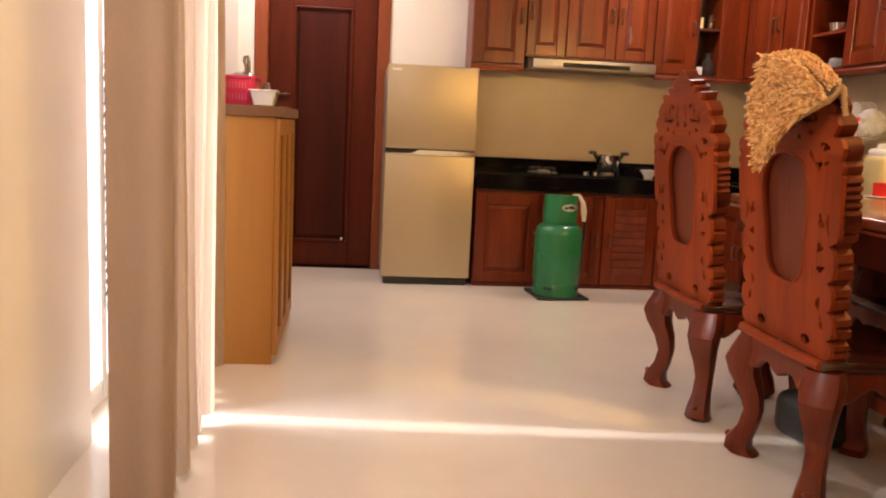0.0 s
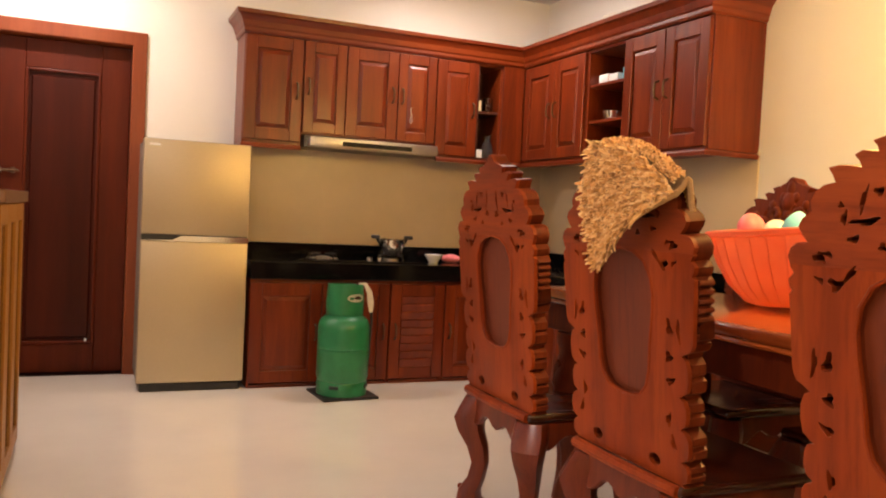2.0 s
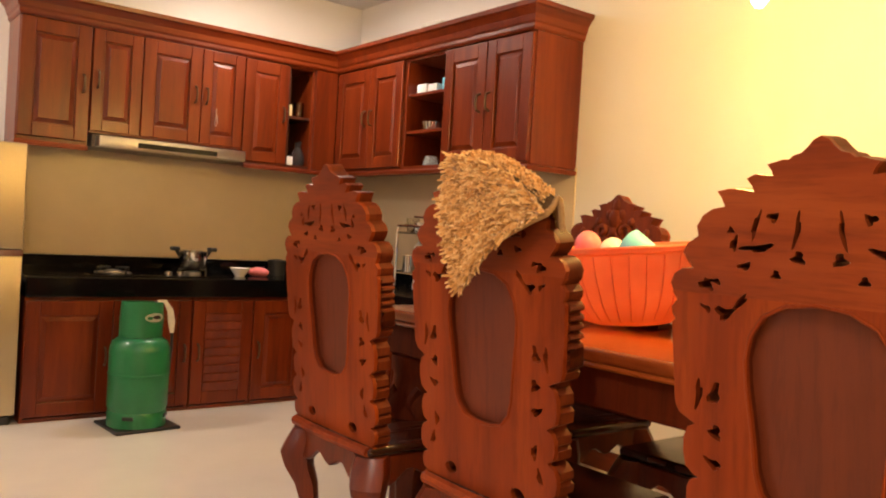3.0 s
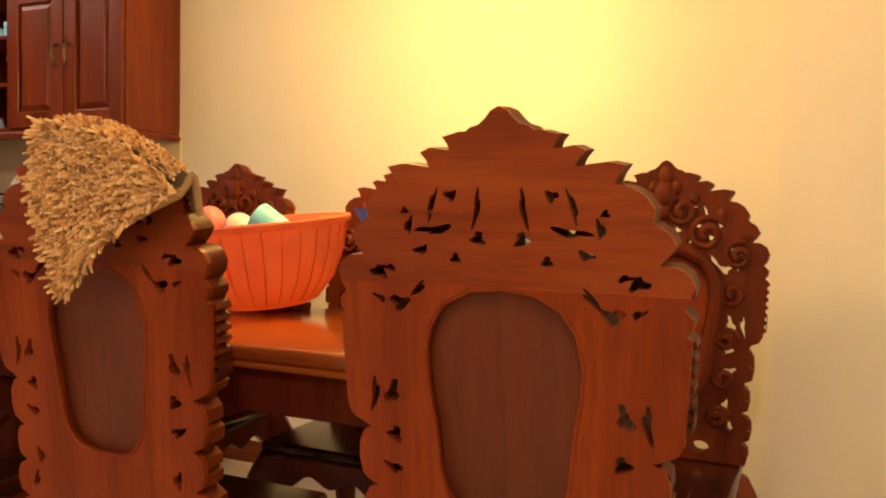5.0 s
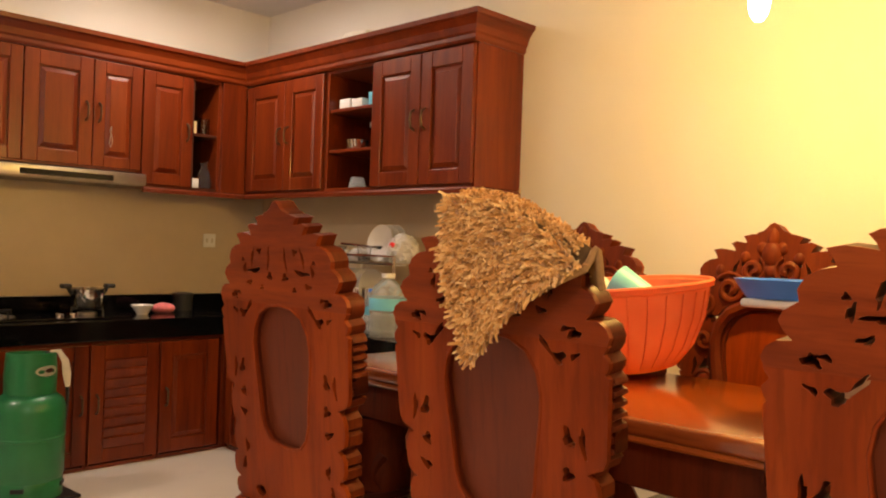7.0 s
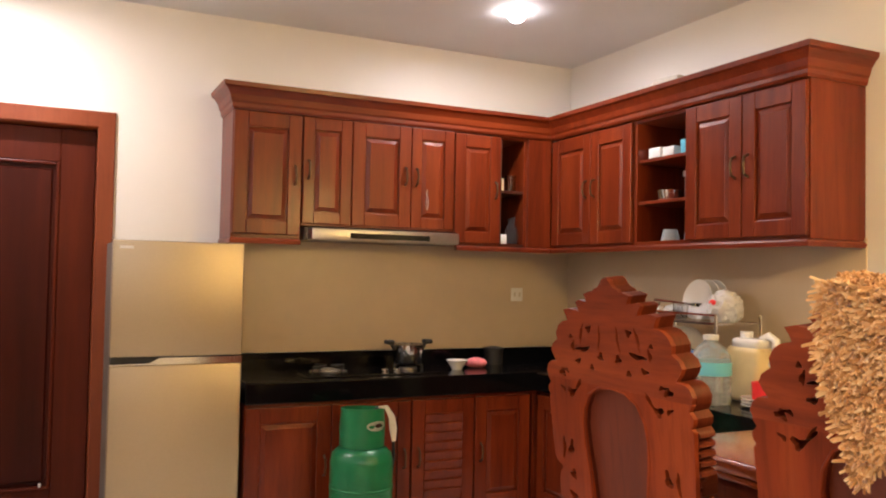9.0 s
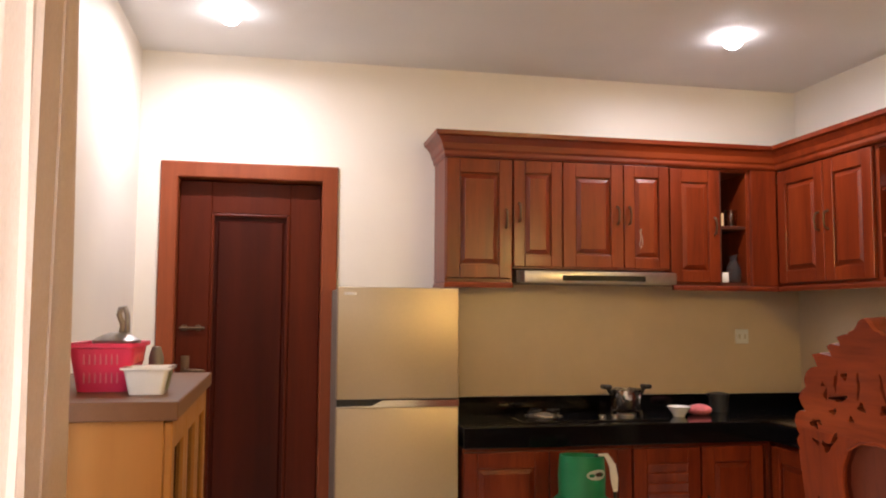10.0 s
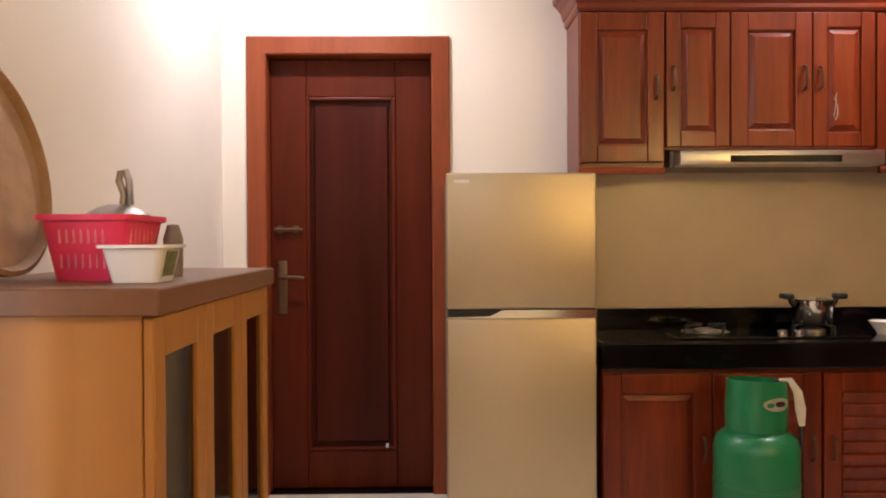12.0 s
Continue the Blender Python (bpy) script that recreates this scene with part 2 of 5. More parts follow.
def curtain_cloth():
    m = bpy.data.materials.new("curtain_cloth")
    m.use_nodes = True
    nt = m.node_tree
    nt.nodes.remove(nt.nodes["Principled BSDF"])
    out = nt.nodes["Material Output"]
    d = nt.nodes.new("ShaderNodeBsdfDiffuse")
    t = nt.nodes.new("ShaderNodeBsdfTranslucent")
    n = node(nt, "ShaderNodeTexNoise", Scale=500.0, Detail=2.0)
    nt.links.new(coords(nt, (1, 1, 0.15)), n.inputs["Vector"])
    c = ramp(nt, n.outputs[0], [(0.3, (0.58, 0.455, 0.35)), (0.7, (0.62, 0.495, 0.39))])
    for s in (d, t):
        nt.links.new(c, s.inputs["Color"])
    mx = nt.nodes.new("ShaderNodeMixShader")
    mx.inputs[0].default_value = 0.42
    nt.links.new(d.outputs[0], mx.inputs[1])
    nt.links.new(t.outputs[0], mx.inputs[2])
    nt.links.new(mx.outputs[0], out.inputs["Surface"])
    return m


M_CURTAIN = curtain_cloth()


def thin_plastic():
    """Thin coloured plastic that lets light through."""
    m, nt, b = material("orange_red_plastic")
    out = nt.nodes["Material Output"]
    b.inputs["Base Color"].default_value = (0.92, 0.30, 0.17, 1)
    b.inputs["Roughness"].default_value = 0.3
    t = nt.nodes.new("ShaderNodeBsdfTranslucent")
    n = node(nt, "ShaderNodeTexNoise", Scale=12.0, Detail=3.0)
    nt.links.new(coords(nt), n.inputs["Vector"])
    nt.links.new(ramp(nt, n.outputs[0], [(0.3, (0.86, 0.36, 0.22)), (0.7, (0.94, 0.47, 0.31))]), t.inputs["Color"])
    mx = nt.nodes.new("ShaderNodeMixShader")
    mx.inputs[0].default_value = 0.5
    nt.links.new(b.outputs[0], mx.inputs[1])
    nt.links.new(t.outputs[0], mx.inputs[2])
    nt.links.new(mx.outputs[0], out.inputs["Surface"])
    return m


M_BASIN = thin_plastic()


# ---- building helpers ----
def mesh_of(name, bm, mat, smooth=False):
    bmesh.ops.recalc_face_normals(bm, faces=bm.faces)
    me = bpy.data.meshes.new(name)
    bm.to_mesh(me)
    bm.free()
    me.materials.append(mat)
    if smooth:
        for p in me.polygons:
            p.use_smooth = True
        me.set_sharp_from_angle(angle=radians(38))
    return me


def part(name, bm, mat, parent=None, label="", smooth=False):
    ob = new(name, mesh_of(name, bm, mat, smooth))
    ob.parent = parent
    return tagged(ob, label)


def thing(name, label, category, at=(0, 0, 0), rz=0, group="", kind=""):
    ob = new(name)
    ob.empty_display_size = 0.05
    ob.matrix_basis = pose(*at, 0, 0, rz)
    return tagged(ob, label, category, group, kind)


def structure(name, bm, mat, label, category, smooth=False):
    return tagged(part(name, bm, mat, None, "", smooth), label, category, "", "structure")


def solid(name, bm, mat, label, category, at=(0, 0, 0), rz=0, group="", smooth=True):
    ob = part(name, bm, mat, None, "", smooth)
    ob.matrix_basis = pose(*at, 0, 0, rz)
    return tagged(ob, label, category, group)


def box(x0, y0, z0, x1, y1, z1, bevel=0.0, seg=1, bm=None):
    b = bm or bmesh.new()
    r = bmesh.ops.create_cube(b, size=1)
    for v in r["verts"]:
        v.co = Vector(((x0 + x1) / 2 + v.co.x * (x1 - x0), (y0 + y1) / 2 + v.co.y * (y1 - y0), (z0 + z1) / 2 + v.co.z * (z1 - z0)))
    if bevel:
        edges = list({e for v in r["verts"] for e in v.link_edges})
        bmesh.ops.bevel(b, geom=edges, offset=bevel, segments=seg, affect="EDGES", profile=0.5)
    return b


def lathe(profile, segs=28, bm=None, centre=(0, 0, 0), cap=True):
    """A turned shape from (radius, height) rows."""
    b = bm or bmesh.new()
    rings = []
    for r, z in profile:
        if r < 1e-5:
            rings.append([b.verts.new((centre[0], centre[1], centre[2] + z))])
        else:
            rings.append([b.verts.new((centre[0] + r * math.cos(a), centre[1] + r * math.sin(a), centre[2] + z))
                          for a in (2 * math.pi * i / segs for i in range(segs))])
    for lo, hi in zip(rings, rings[1:]):
        for i in range(segs):
            j = (i + 1) % segs
            if len(lo) == 1 and len(hi) == 1:
                continue
            if len(lo) == 1:
                b.faces.new((lo[0], hi[j], hi[i]))
            elif len(hi) == 1:
                b.faces.new((lo[i], lo[j], hi[0]))
            else:
                b.faces.new((lo[i], lo[j], hi[j], hi[i]))
    if cap:
        for ring in (rings[0], rings[-1]):
            if len(ring) > 1:
                b.faces.new(ring)
    return b


def tube(points, radius, segs=8, bm=None, taper=None):
    """A round bar along points; taper gives a radius factor for each point."""
    b = bm or bmesh.new()
    pts = [Vector(p) for p in points]
    rings = []
    side = None
    for i, p in enumerate(pts):
        d = (pts[min(i + 1, len(pts) - 1)] - pts[max(i - 1, 0)]).normalized()
        if side is None:
            side = d.orthogonal().normalized()
        side = (side - d * side.dot(d)).normalized()
        up = d.cross(side)
        r = radius * (taper[i] if taper else 1)
        rings.append([b.verts.new(p + (side * math.cos(a) + up * math.sin(a)) * r) for a in (2 * math.pi * k / segs for k in range(segs))])
    for lo, hi in zip(rings, rings[1:]):
        for i in range(segs):
            j = (i + 1) % segs
            b.faces.new((lo[i], lo[j], hi[j], hi[i]))
    b.faces.new(rings[0])
    b.faces.new(rings[-1])
    return b


def sheet(outlines, thick, bevel=0.0):
    """A flat board with cut-outs: closed outlines in (u, v), the first outside, the others holes. Lies in the xy plane, centred on z = 0."""
    pts, edges = [], []
    for o in outlines:
        k = len(pts)
        pts += [Vector(p) for p in o]
        edges += [(k + i, k + (i + 1) % len(o)) for i in range(len(o))]
    vs, _, fs, _, _, _ = geometry.delaunay_2d_cdt(pts, edges, [], 0, 1e-5)

    def within(p, o):
        """Whether p lies inside the closed outline o."""
        odd = False
        for (x0, y0), (x1, y1) in zip(o, o[1:] + o[:1]):
            if (y0 > p.y) != (y1 > p.y) and p.x < (x1 - x0) * (p.y - y0) / (y1 - y0) + x0:
                odd = not odd
        return odd

    kept = []
    for f in fs:
        mid = sum((vs[i] for i in f), Vector((0, 0))) / len(f)
        if within(mid, outlines[0]) and not any(within(mid, o) for o in outlines[1:]):
            kept.append(list(f))
    fs = kept
    bm = bmesh.new()
    top = [bm.verts.new((v.x, v.y, thick / 2)) for v in vs]
    low = [bm.verts.new((v.x, v.y, -thick / 2)) for v in vs]
    count = {}
    for f in fs:
        bm.faces.new([top[i] for i in f])
        bm.faces.new([low[i] for i in reversed(f)])
        for a, b in zip(f, f[1:] + f[:1]):
            count.setdefault((min(a, b), max(a, b)), []).append((a, b))
    for uses in count.values():
        if len(uses) == 1:
            a, b = uses[0]
            bm.faces.new((top[b], top[a], low[a], low[b]))
    loose = [v for v in bm.verts if not v.link_faces]
    bmesh.ops.delete(bm, geom=loose, context="VERTS")
    if bevel:
        rim = [e for e in bm.edges if len(e.link_faces) == 2 and abs(e.verts[0].co.z - e.verts[1].co.z) < 1e-6 and e.calc_face_angle(0) > 1.2]
        bmesh.ops.bevel(bm, geom=rim, offset=bevel, segments=1, affect="EDGES", clamp_overlap=True)
    return bm


def moved(bm, m):
    bmesh.ops.transform(bm, matrix=m, verts=bm.verts)
    return bm


STAND = Matrix(((0, 0, 1, 0), (1, 0, 0, 0), (0, 1, 0, 0), (0, 0, 0, 1)))  # board (u, v) to (y, z), thickness along x


# ---- the room ----
XR = 3.885      # wall with the long cupboards
BACK = -7.4     # wall behind the walk
structure("floor", box(-0.2, BACK - 0.2, -0.12, XR + 0.2, 0.2, 0.0), M_FLOOR, "polished cream porcelain floor, glossy and clean", "floor")
structure("ceiling", box(-0.2, BACK - 0.2, CEIL, XR + 0.2, 0.2, CEIL + 0.15), M_CEIL, "flat pale grey painted ceiling", "ceiling")


def wall_with_opening(name, u0, u1, o0, o1, otop, place, label):
    """A wall with one opening from the floor; place(u0, z0, u1, z1) adds a block."""
    b = bmesh.new()
    place(b, u0, 0, o0, CEIL)
    place(b, o1, 0, u1, CEIL)
    place(b, o0, otop, o1, CEIL)
    return structure(name, b, M_WALL, label, "wall")


wall_with_opening("wall_north", 0.0, XR + 0.2, 0.195, 0.975, 2.04, lambda b, u0, z0, u1, z1: box(u0, 0.0, z0, u1, 0.2, z1, bm=b),
                  "cream-white painted wall with a doorway beside the fridge")
wall_with_opening("wall_west", BACK - 0.2, 0.2, -3.33, -2.7, 2.3, lambda b, u0, z0, u1, z1: box(-0.2, u0, z0, 0.0, u1, z1, bm=b),
                  "cream-white painted wall with a curtained glass door")
structure("wall_east", box(XR, BACK - 0.2, 0, XR + 0.2, 0.0, CEIL), M_WALL, "cream painted wall in warm lamp light", "wall")
structure("wall_south", box(0.0, BACK - 0.2, 0, XR, BACK, CEIL), M_WALL, "plain cream painted wall", "wall")
structure("wall_pier", box(XR - 0.16, -5.6, 0, XR, -4.82, CEIL), M_WALL, "shallow painted wall pier behind the dining table", "wall")
structure("baseboard", box(XR - 0.014, -4.82, 0, XR, -2.25, 0.1, 0.003), M_CAB_Y, "dark wooden skirting board along the wall", "skirting board")

# outdoors beyond the glass door
structure("ground", box(-60, -60, -0.3, -0.2, 60, -0.14), M_OUTGROUND, "pale concrete yard outside the glass door", "ground")
structure("backdrop", box(-9.0, -14, -0.14, -8.8, 8, 2.6), M_OUTWALL, "pale boundary wall across the yard", "boundary wall")

# splash tiling
splash = bmesh.new()
box(1.62, -0.01, 0.86, XR - 0.01, 0.0, 1.50, bm=splash)
box(XR - 0.01, -2.22, 0.86, XR, 0.0, 1.50, bm=splash)
structure("splashback", splash, M_SPLASH, "beige-grey tiled splashback behind the worktop", "splashback")


# ---- door in the far wall ----
door = tagged(new("door_1"), "closed dark reddish wooden door with one long raised panel", "door", "", "structure")
UPRIGHT = Matrix(((1, 0, 0, 0), (0, 0, -1, 0), (0, 1, 0, 0), (0, 0, 0, 1)))  # board (u, v) to (x, z), thickness along y
fr = moved(sheet([[(0.115, 0), (0.205, 0), (0.205, 2.035), (0.965, 2.035), (0.965, 0), (1.05, 0), (1.05, 2.12), (0.115, 2.12)]], 0.182, 0.006), Matrix.Translation((0, 0.069, 0)) @ UPRIGHT)
part("door_frame", fr, M_FRAME, door, "lighter red-brown wooden frame")
leaf = bmesh.new()
ly0, ly1 = 0.075, 0.115
box(0.207, ly0, 0.006, 0.375, ly1, 2.03, 0.004, bm=leaf)
box(0.795, ly0, 0.006, 0.963, ly1, 2.03, 0.004, bm=leaf)
box(0.375, ly0, 1.855, 0.795, ly1, 2.03, 0.004, bm=leaf)
box(0.375, ly0, 0.006, 0.795, ly1, 0.185, 0.004, bm=leaf)
part("door_leaf", leaf, M_DOOR, door)
pan = bmesh.new()
box(0.377, ly0 + 0.022, 0.187, 0.793, ly1 - 0.004, 1.853, bm=pan)
box(0.408, ly0 + 0.008, 0.220, 0.762, ly0 + 0.024, 1.818, 0.008, bm=pan)
part("door_panel", pan, M_DOORPANEL, door, "darker raised centre panel")
mould = bmesh.new()
for a in ((0.375, 0.185, 0.392, 1.855), (0.778, 0.185, 0.795, 1.855), (0.392, 0.185, 0.778, 0.202), (0.392, 1.838, 0.778, 1.855)):
    box(a[0], ly0 - 0.008, a[1], a[2], ly0 + 0.012, a[3], 0.006, 2, bm=mould)
part("moulding", mould, M_DOOR, door)
bolt = lathe([(0.008, 0), (0.008, 0.13)], 10)
moved(bolt, pose(0.225, ly0 - 0.016, 1.232, 0, 90, 0))
box(0.235, ly0 - 0.012, 1.215, 0.262, ly0, 1.25, 0.003, bm=bolt)
box(0.31, ly0 - 0.012, 1.215, 0.335, ly0, 1.25, 0.003, bm=bolt)
part("slide_bolt", bolt, M_BRASS, door, "dull bronze slide bolt", True)
# Tiny white block for the small white spot low on the panel.
part("door_spot", box(0.742, ly0 - 0.012, 0.198, 0.755, ly0 + 0.012, 0.216, 0.002), M_CERAMIC, door, "tiny white spot")
plate = box(0.237, ly0 - 0.008, 0.835, 0.282, ly0, 1.085, 0.004, 2)
pl = part("handle_plate", plate, M_BRASS, door, "aged bronze handle plate", True)
lev = tube([(0.26, ly0 - 0.006, 1.01), (0.26, ly0 - 0.05, 1.01), (0.275, ly0 - 0.056, 1.01), (0.35, ly0 - 0.054, 1.008), (0.365, ly0 - 0.05, 1.002)], 0.009, 10)
part("door_handle", lev, M_BRASS, pl, "", True)
structure("trim", box(0.1, -0.0, -0.05, 1.05, 0.12, 0.003), M_GRANITE, "dark stone door threshold flush with the floor", "threshold")
structure("wall_behind_door", box(-0.1, 0.2, 0, 1.2, 0.25, 2.2), M_DARKIN, "dark closed space behind the door", "wall")

# ---- glass door behind the curtain ----
gd = tagged(new("window_1"), "tall white-framed glass door behind the curtain", "glass door", "", "structure")
fb = bmesh.new()
for y0, y1 in ((-3.33, -3.27), (-2.76, -2.7), (-2.93, -2.87)):
    box(-0.13, y0, 0, -0.08, y1, 2.3, 0.004, bm=fb)
for z0, z1 in ((0, 0.08), (2.22, 2.3)):
    box(-0.128, -3.27, z0, -0.082, -2.76, z1, 0.004, bm=fb)
part("window_frame", fb, M_WHITE, gd)
for y0, y1 in ((-3.27, -2.93), (-2.87, -2.76)):
    g = part("pane", box(-0.107, y0, 0.08, -0.101, y1, 2.22), M_CLEAR, gd)
    g.visible_shadow = False
grille = bmesh.new()
for i in range(7):
    y = -3.27 + i * 0.09
    tube([(-0.16, y, 0.0), (-0.16, y, 2.3)], 0.006, 6, grille)
for z in (0.5, 1.1, 1.7):
    tube([(-0.16, -3.33, z), (-0.16, -2.7, z)], 0.006, 6, grille)
part("grille", grille, M_BLACK, gd, "thin dark metal bars")
edge = [(-2.705, 0.30), (-2.705, 1.27)]
for i in range(22):
    z = 1.25 - i * 0.043
    edge += [(-2.735, z + 0.016), (-2.752 - 0.004 * (i % 3), z), (-2.733, z - 0.014)]
part("folded_screen", moved(sheet([edge], 0.03, 0.001), Matrix.Translation((-0.06, -0.145, 0)) @ STAND), M_FRIDGE_SIDE, gd, "dark pleated insect screen folded beside the glass")


# ---- curtain: pleated cloth with a slit, hem just off the floor ----
def pleats(y0, y1, n, x_mid, depth, z0, z1, seed, flare=0.0, flare0=0.0):
    rnd = random.Random(seed)
    b = bmesh.new()
    cols = n * 10 + 1
    rows = 14
    jit = [rnd.uniform(0.7, 1.3) for _ in range(n + 2)]
    grid = []
    for r in range(rows):
        f = r / (rows - 1)
        row = []
        for c in range(cols):
            k = c / 10
            amp = depth * jit[int(k)] * (0.75 + 0.35 * (1 - f))
            x = x_mid + amp * math.cos(2 * math.pi * k) + 0.012 * math.sin(k * 1.7 + 3 * f)
            gap = max(0.0, math.sin(math.pi * min(1.0, (f * 2.465 + 0.35) / 1.5)))
            y = y0 + flare0 * gap + (y1 - flare * gap - y0 - flare0 * gap) * c / (cols - 1) + 0.012 * math.sin(4 * math.pi * k)
            hem = 0.012 * math.sin(k * 2.3 + seed) * (1 - f) ** 4
            row.append(b.verts.new((x, y, z0 + hem + (z1 - z0) * f)))
        grid.append(row)
    for r in range(rows - 1):
        for c in range(cols - 1):
            b.faces.new((grid[r][c], grid[r][c + 1], grid[r + 1][c + 1], grid[r + 1][c]))
    return b


curtain = thing("curtain", "floor-length beige pleated curtain glowing with daylight, almost closed", "curtain")
part("drape", pleats(-3.07, -2.56, 4, 0.240, 0.046, 0.035, 2.5, 1, 0, 0.03), M_CURTAIN, curtain, "", True)
part("drape", pleats(-3.77, -3.112, 4, 0.305, 0.05, 0.035, 2.5, 4, 0.045), M_CURTAIN, curtain, "", True)
# the flat return of the cloth at its near end
ret = bmesh.new()
rg = []
for r in range(9):
    z = 0.006 + 2.494 * r / 8
    rg.append([ret.verts.new((0.182 + 0.165 * c / 6, -3.785 + 0.008 * math.sin(c * 1.3) , z)) for c in range(7)])
for r in range(8):
    for c in range(6):
        ret.faces.new((rg[r][c], rg[r][c + 1], rg[r + 1][c + 1], rg[r + 1][c]))
bmesh.ops.solidify(ret, geom=ret.faces[:], thickness=0.012)
part("return_fold", ret, M_CURTAIN, curtain, "flat shaded fold", True)
rail = thing("curtain_rail", "round metal curtain rail over the glass door", "curtain rail")
part("rod", tube([(0.25, -3.75, 2.52), (0.25, -2.36, 2.52)], 0.014, 12), M_BRASS, rail, "", True)
for y in (-3.7, -3.08, -2.41):
    part("bracket", tube([(0.0, y, 2.55), (0.2, y, 2.55), (0.25, y, 2.52)], 0.009, 8), M_BRASS, rail, "", True)

# ---- ceiling downlights and the wall lamp ----
def downlight(x, y):
    t = thing("ceiling_downlight", "round recessed white ceiling downlight, switched on", "ceiling light", (x, y, CEIL), 0, "ceiling downlights")
    part("rim", lathe([(0.055, -0.003), (0.061, -0.005), (0.066, -0.002), (0.066, 0.0), (0.055, 0.0)], 32, cap=False), M_WHITE, t, "", True)
    part("diffuser", lathe([(0.0, -0.062), (0.02, -0.059), (0.038, -0.048), (0.050, -0.028), (0.054, -0.003), (0.054, -0.001), (0.0, -0.001)], 32, cap=False), M_LAMP_ON, t, "glowing diffuser", True)


# The third fitting only houses that added, unseen lamp.
for lx, ly, _ in DOWNLIGHTS:
    downlight(lx, ly)
for lx, ly, lz, _ in PENDANTS:
    up = Matrix.Translation((0, 0, lz - 1.90))
    pd = thing("pendant_lamp", "hanging lamp with a glowing bulb over the dining table", "pendant lamp", (lx, ly, 0), 0, "pendant lamps")
    part("canopy", lathe([(0, CEIL - 0.03), (0.05, CEIL - 0.028), (0.06, CEIL - 0.001), (0, CEIL - 0.001)], 24, cap=False), M_BRASS, pd, "", True)
    part("rod", tube([(0, 0, CEIL - 0.03), (0, 0, lz + 0.165)], 0.007, 10), M_BRASS, pd, "", True)
    part("socket", moved(lathe([(0, 2.085), (0.018, 2.08), (0.024, 2.035), (0.022, 2.005), (0, 2.0)], 18, cap=False), up), M_BRASS, pd, "", True)
    part("bulb", moved(lathe([(0.0, 1.88), (0.012, 1.883), (0.024, 1.90), (0.03, 1.93), (0.026, 1.965), (0.016, 1.995), (0.0, 2.0)], 20, cap=False), up), M_BULB_ON, pd, "glowing bulb", True)


# ---- kitchen cupboards ----
def raised_field(x0, z0, x1, z1, slope=0.02):
    """A raised panel field: an upright edge, a wide sloping margin and a flat middle."""
    b = bmesh.new()
    rings = []
    for inset, y in ((0.0, -0.006), (0.0, -0.0095), (slope * 0.85, -0.0165), (slope, -0.0195)):
        rings.append([b.verts.new((x, y, z)) for x, z in ((x0 + inset, z0 + inset), (x1 - inset, z0 + inset), (x1 - inset, z1 - inset), (x0 + inset, z1 - inset))])
    for lo, hi in zip(rings, rings[1:]):
        for i in range(4):
            b.faces.new((lo[i], lo[(i + 1) % 4], hi[(i + 1) % 4], hi[i]))
    b.faces.new(rings[0])
    b.faces.new(rings[-1])
    return b


def panel_front(parent, w, h, handle_side, slats=0, name="door", mat=None):
    """A raised-panel front, w by h, its lower left corner at the origin of its plane (local x across, -y outward)."""
    mat = mat or M_CAB
    st = min(0.074, w * 0.23)
    b = bmesh.new()
    box(0.002, -0.022, 0.002, st, 0, h - 0.002, 0.004, 2, bm=b)
    box(w - st, -0.022, 0.002, w - 0.002, 0, h - 0.002, 0.004, 2, bm=b)
    box(st, -0.021, 0.002, w - st, 0, st, 0.004, 2, bm=b)
    box(st, -0.021, h - st * 1.1, w - st, 0, h - 0.002, 0.004, 2, bm=b)
    d = part(name, b, mat, parent)
    top = h - st * 1.1
    if slats:
        step = (top - st) / slats
        for i in range(slats):
            z = st + i * step
            blade = box(st, -0.0155, 0.0, w - st, -0.0045, step * 1.15, 0.003)
            part("slat", moved(blade, pose(0, -0.002, z, 14, 0, 0)), mat, d)
        part("panel", box(st, -0.004, st, w - st, -0.001, top), mat, d)
    else:
        part("panel_ground", box(st, -0.007, st, w - st, -0.001, top), mat, d)
        part("panel", raised_field(st + 0.009, st + 0.009, w - st - 0.009, top - 0.009), mat, d)
    if handle_side:
        hx = w - st * 0.5 if handle_side > 0 else st * 0.5
        hz = h * 0.42 if h > 0.5 else h * 0.6
        pts = [(hx, -0.02, hz), (hx, -0.045, hz + 0.012), (hx, -0.052, hz + 0.05), (hx, -0.045, hz + 0.088), (hx, -0.02, hz + 0.1)]
        part("handle", tube(pts, 0.006, 8), M_BRASS, d, "bronze bow handle", True)
    return d


def front_at(d, x, y, z, rz=0):
    d.matrix_basis = pose(x, y, z, 0, 0, rz)


UZ0, UZ1, UF = 1.487, 2.15, -0.30     # bottom, top under the cornice, front


def carcass(name, label, at, rz, w, d, h, group, open_shelves=0, wood_in=None):
    """A box unit with real boards; local x across, -y towards the room."""
    t = thing(name, label, "kitchen cabinet", at, rz, group)
    k = 0.018
    inner = wood_in or M_CAB_X
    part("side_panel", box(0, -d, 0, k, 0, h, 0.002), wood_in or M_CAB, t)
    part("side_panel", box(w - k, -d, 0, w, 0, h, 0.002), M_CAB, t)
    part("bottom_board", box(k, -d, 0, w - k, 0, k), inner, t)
    part("top_board", box(k, -d, h - k, w - k, 0, h), M_CAB_X, t)
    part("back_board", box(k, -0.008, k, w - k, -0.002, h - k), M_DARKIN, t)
    for i in range(open_shelves):
        z = h * (i + 1) / (open_shelves + 1)
        part("shelf", box(k, -d + 0.01, z - 0.009, w - k, -0.008, z + 0.009, 0.002), inner, t)
    return t


GU = "wall cupboards"
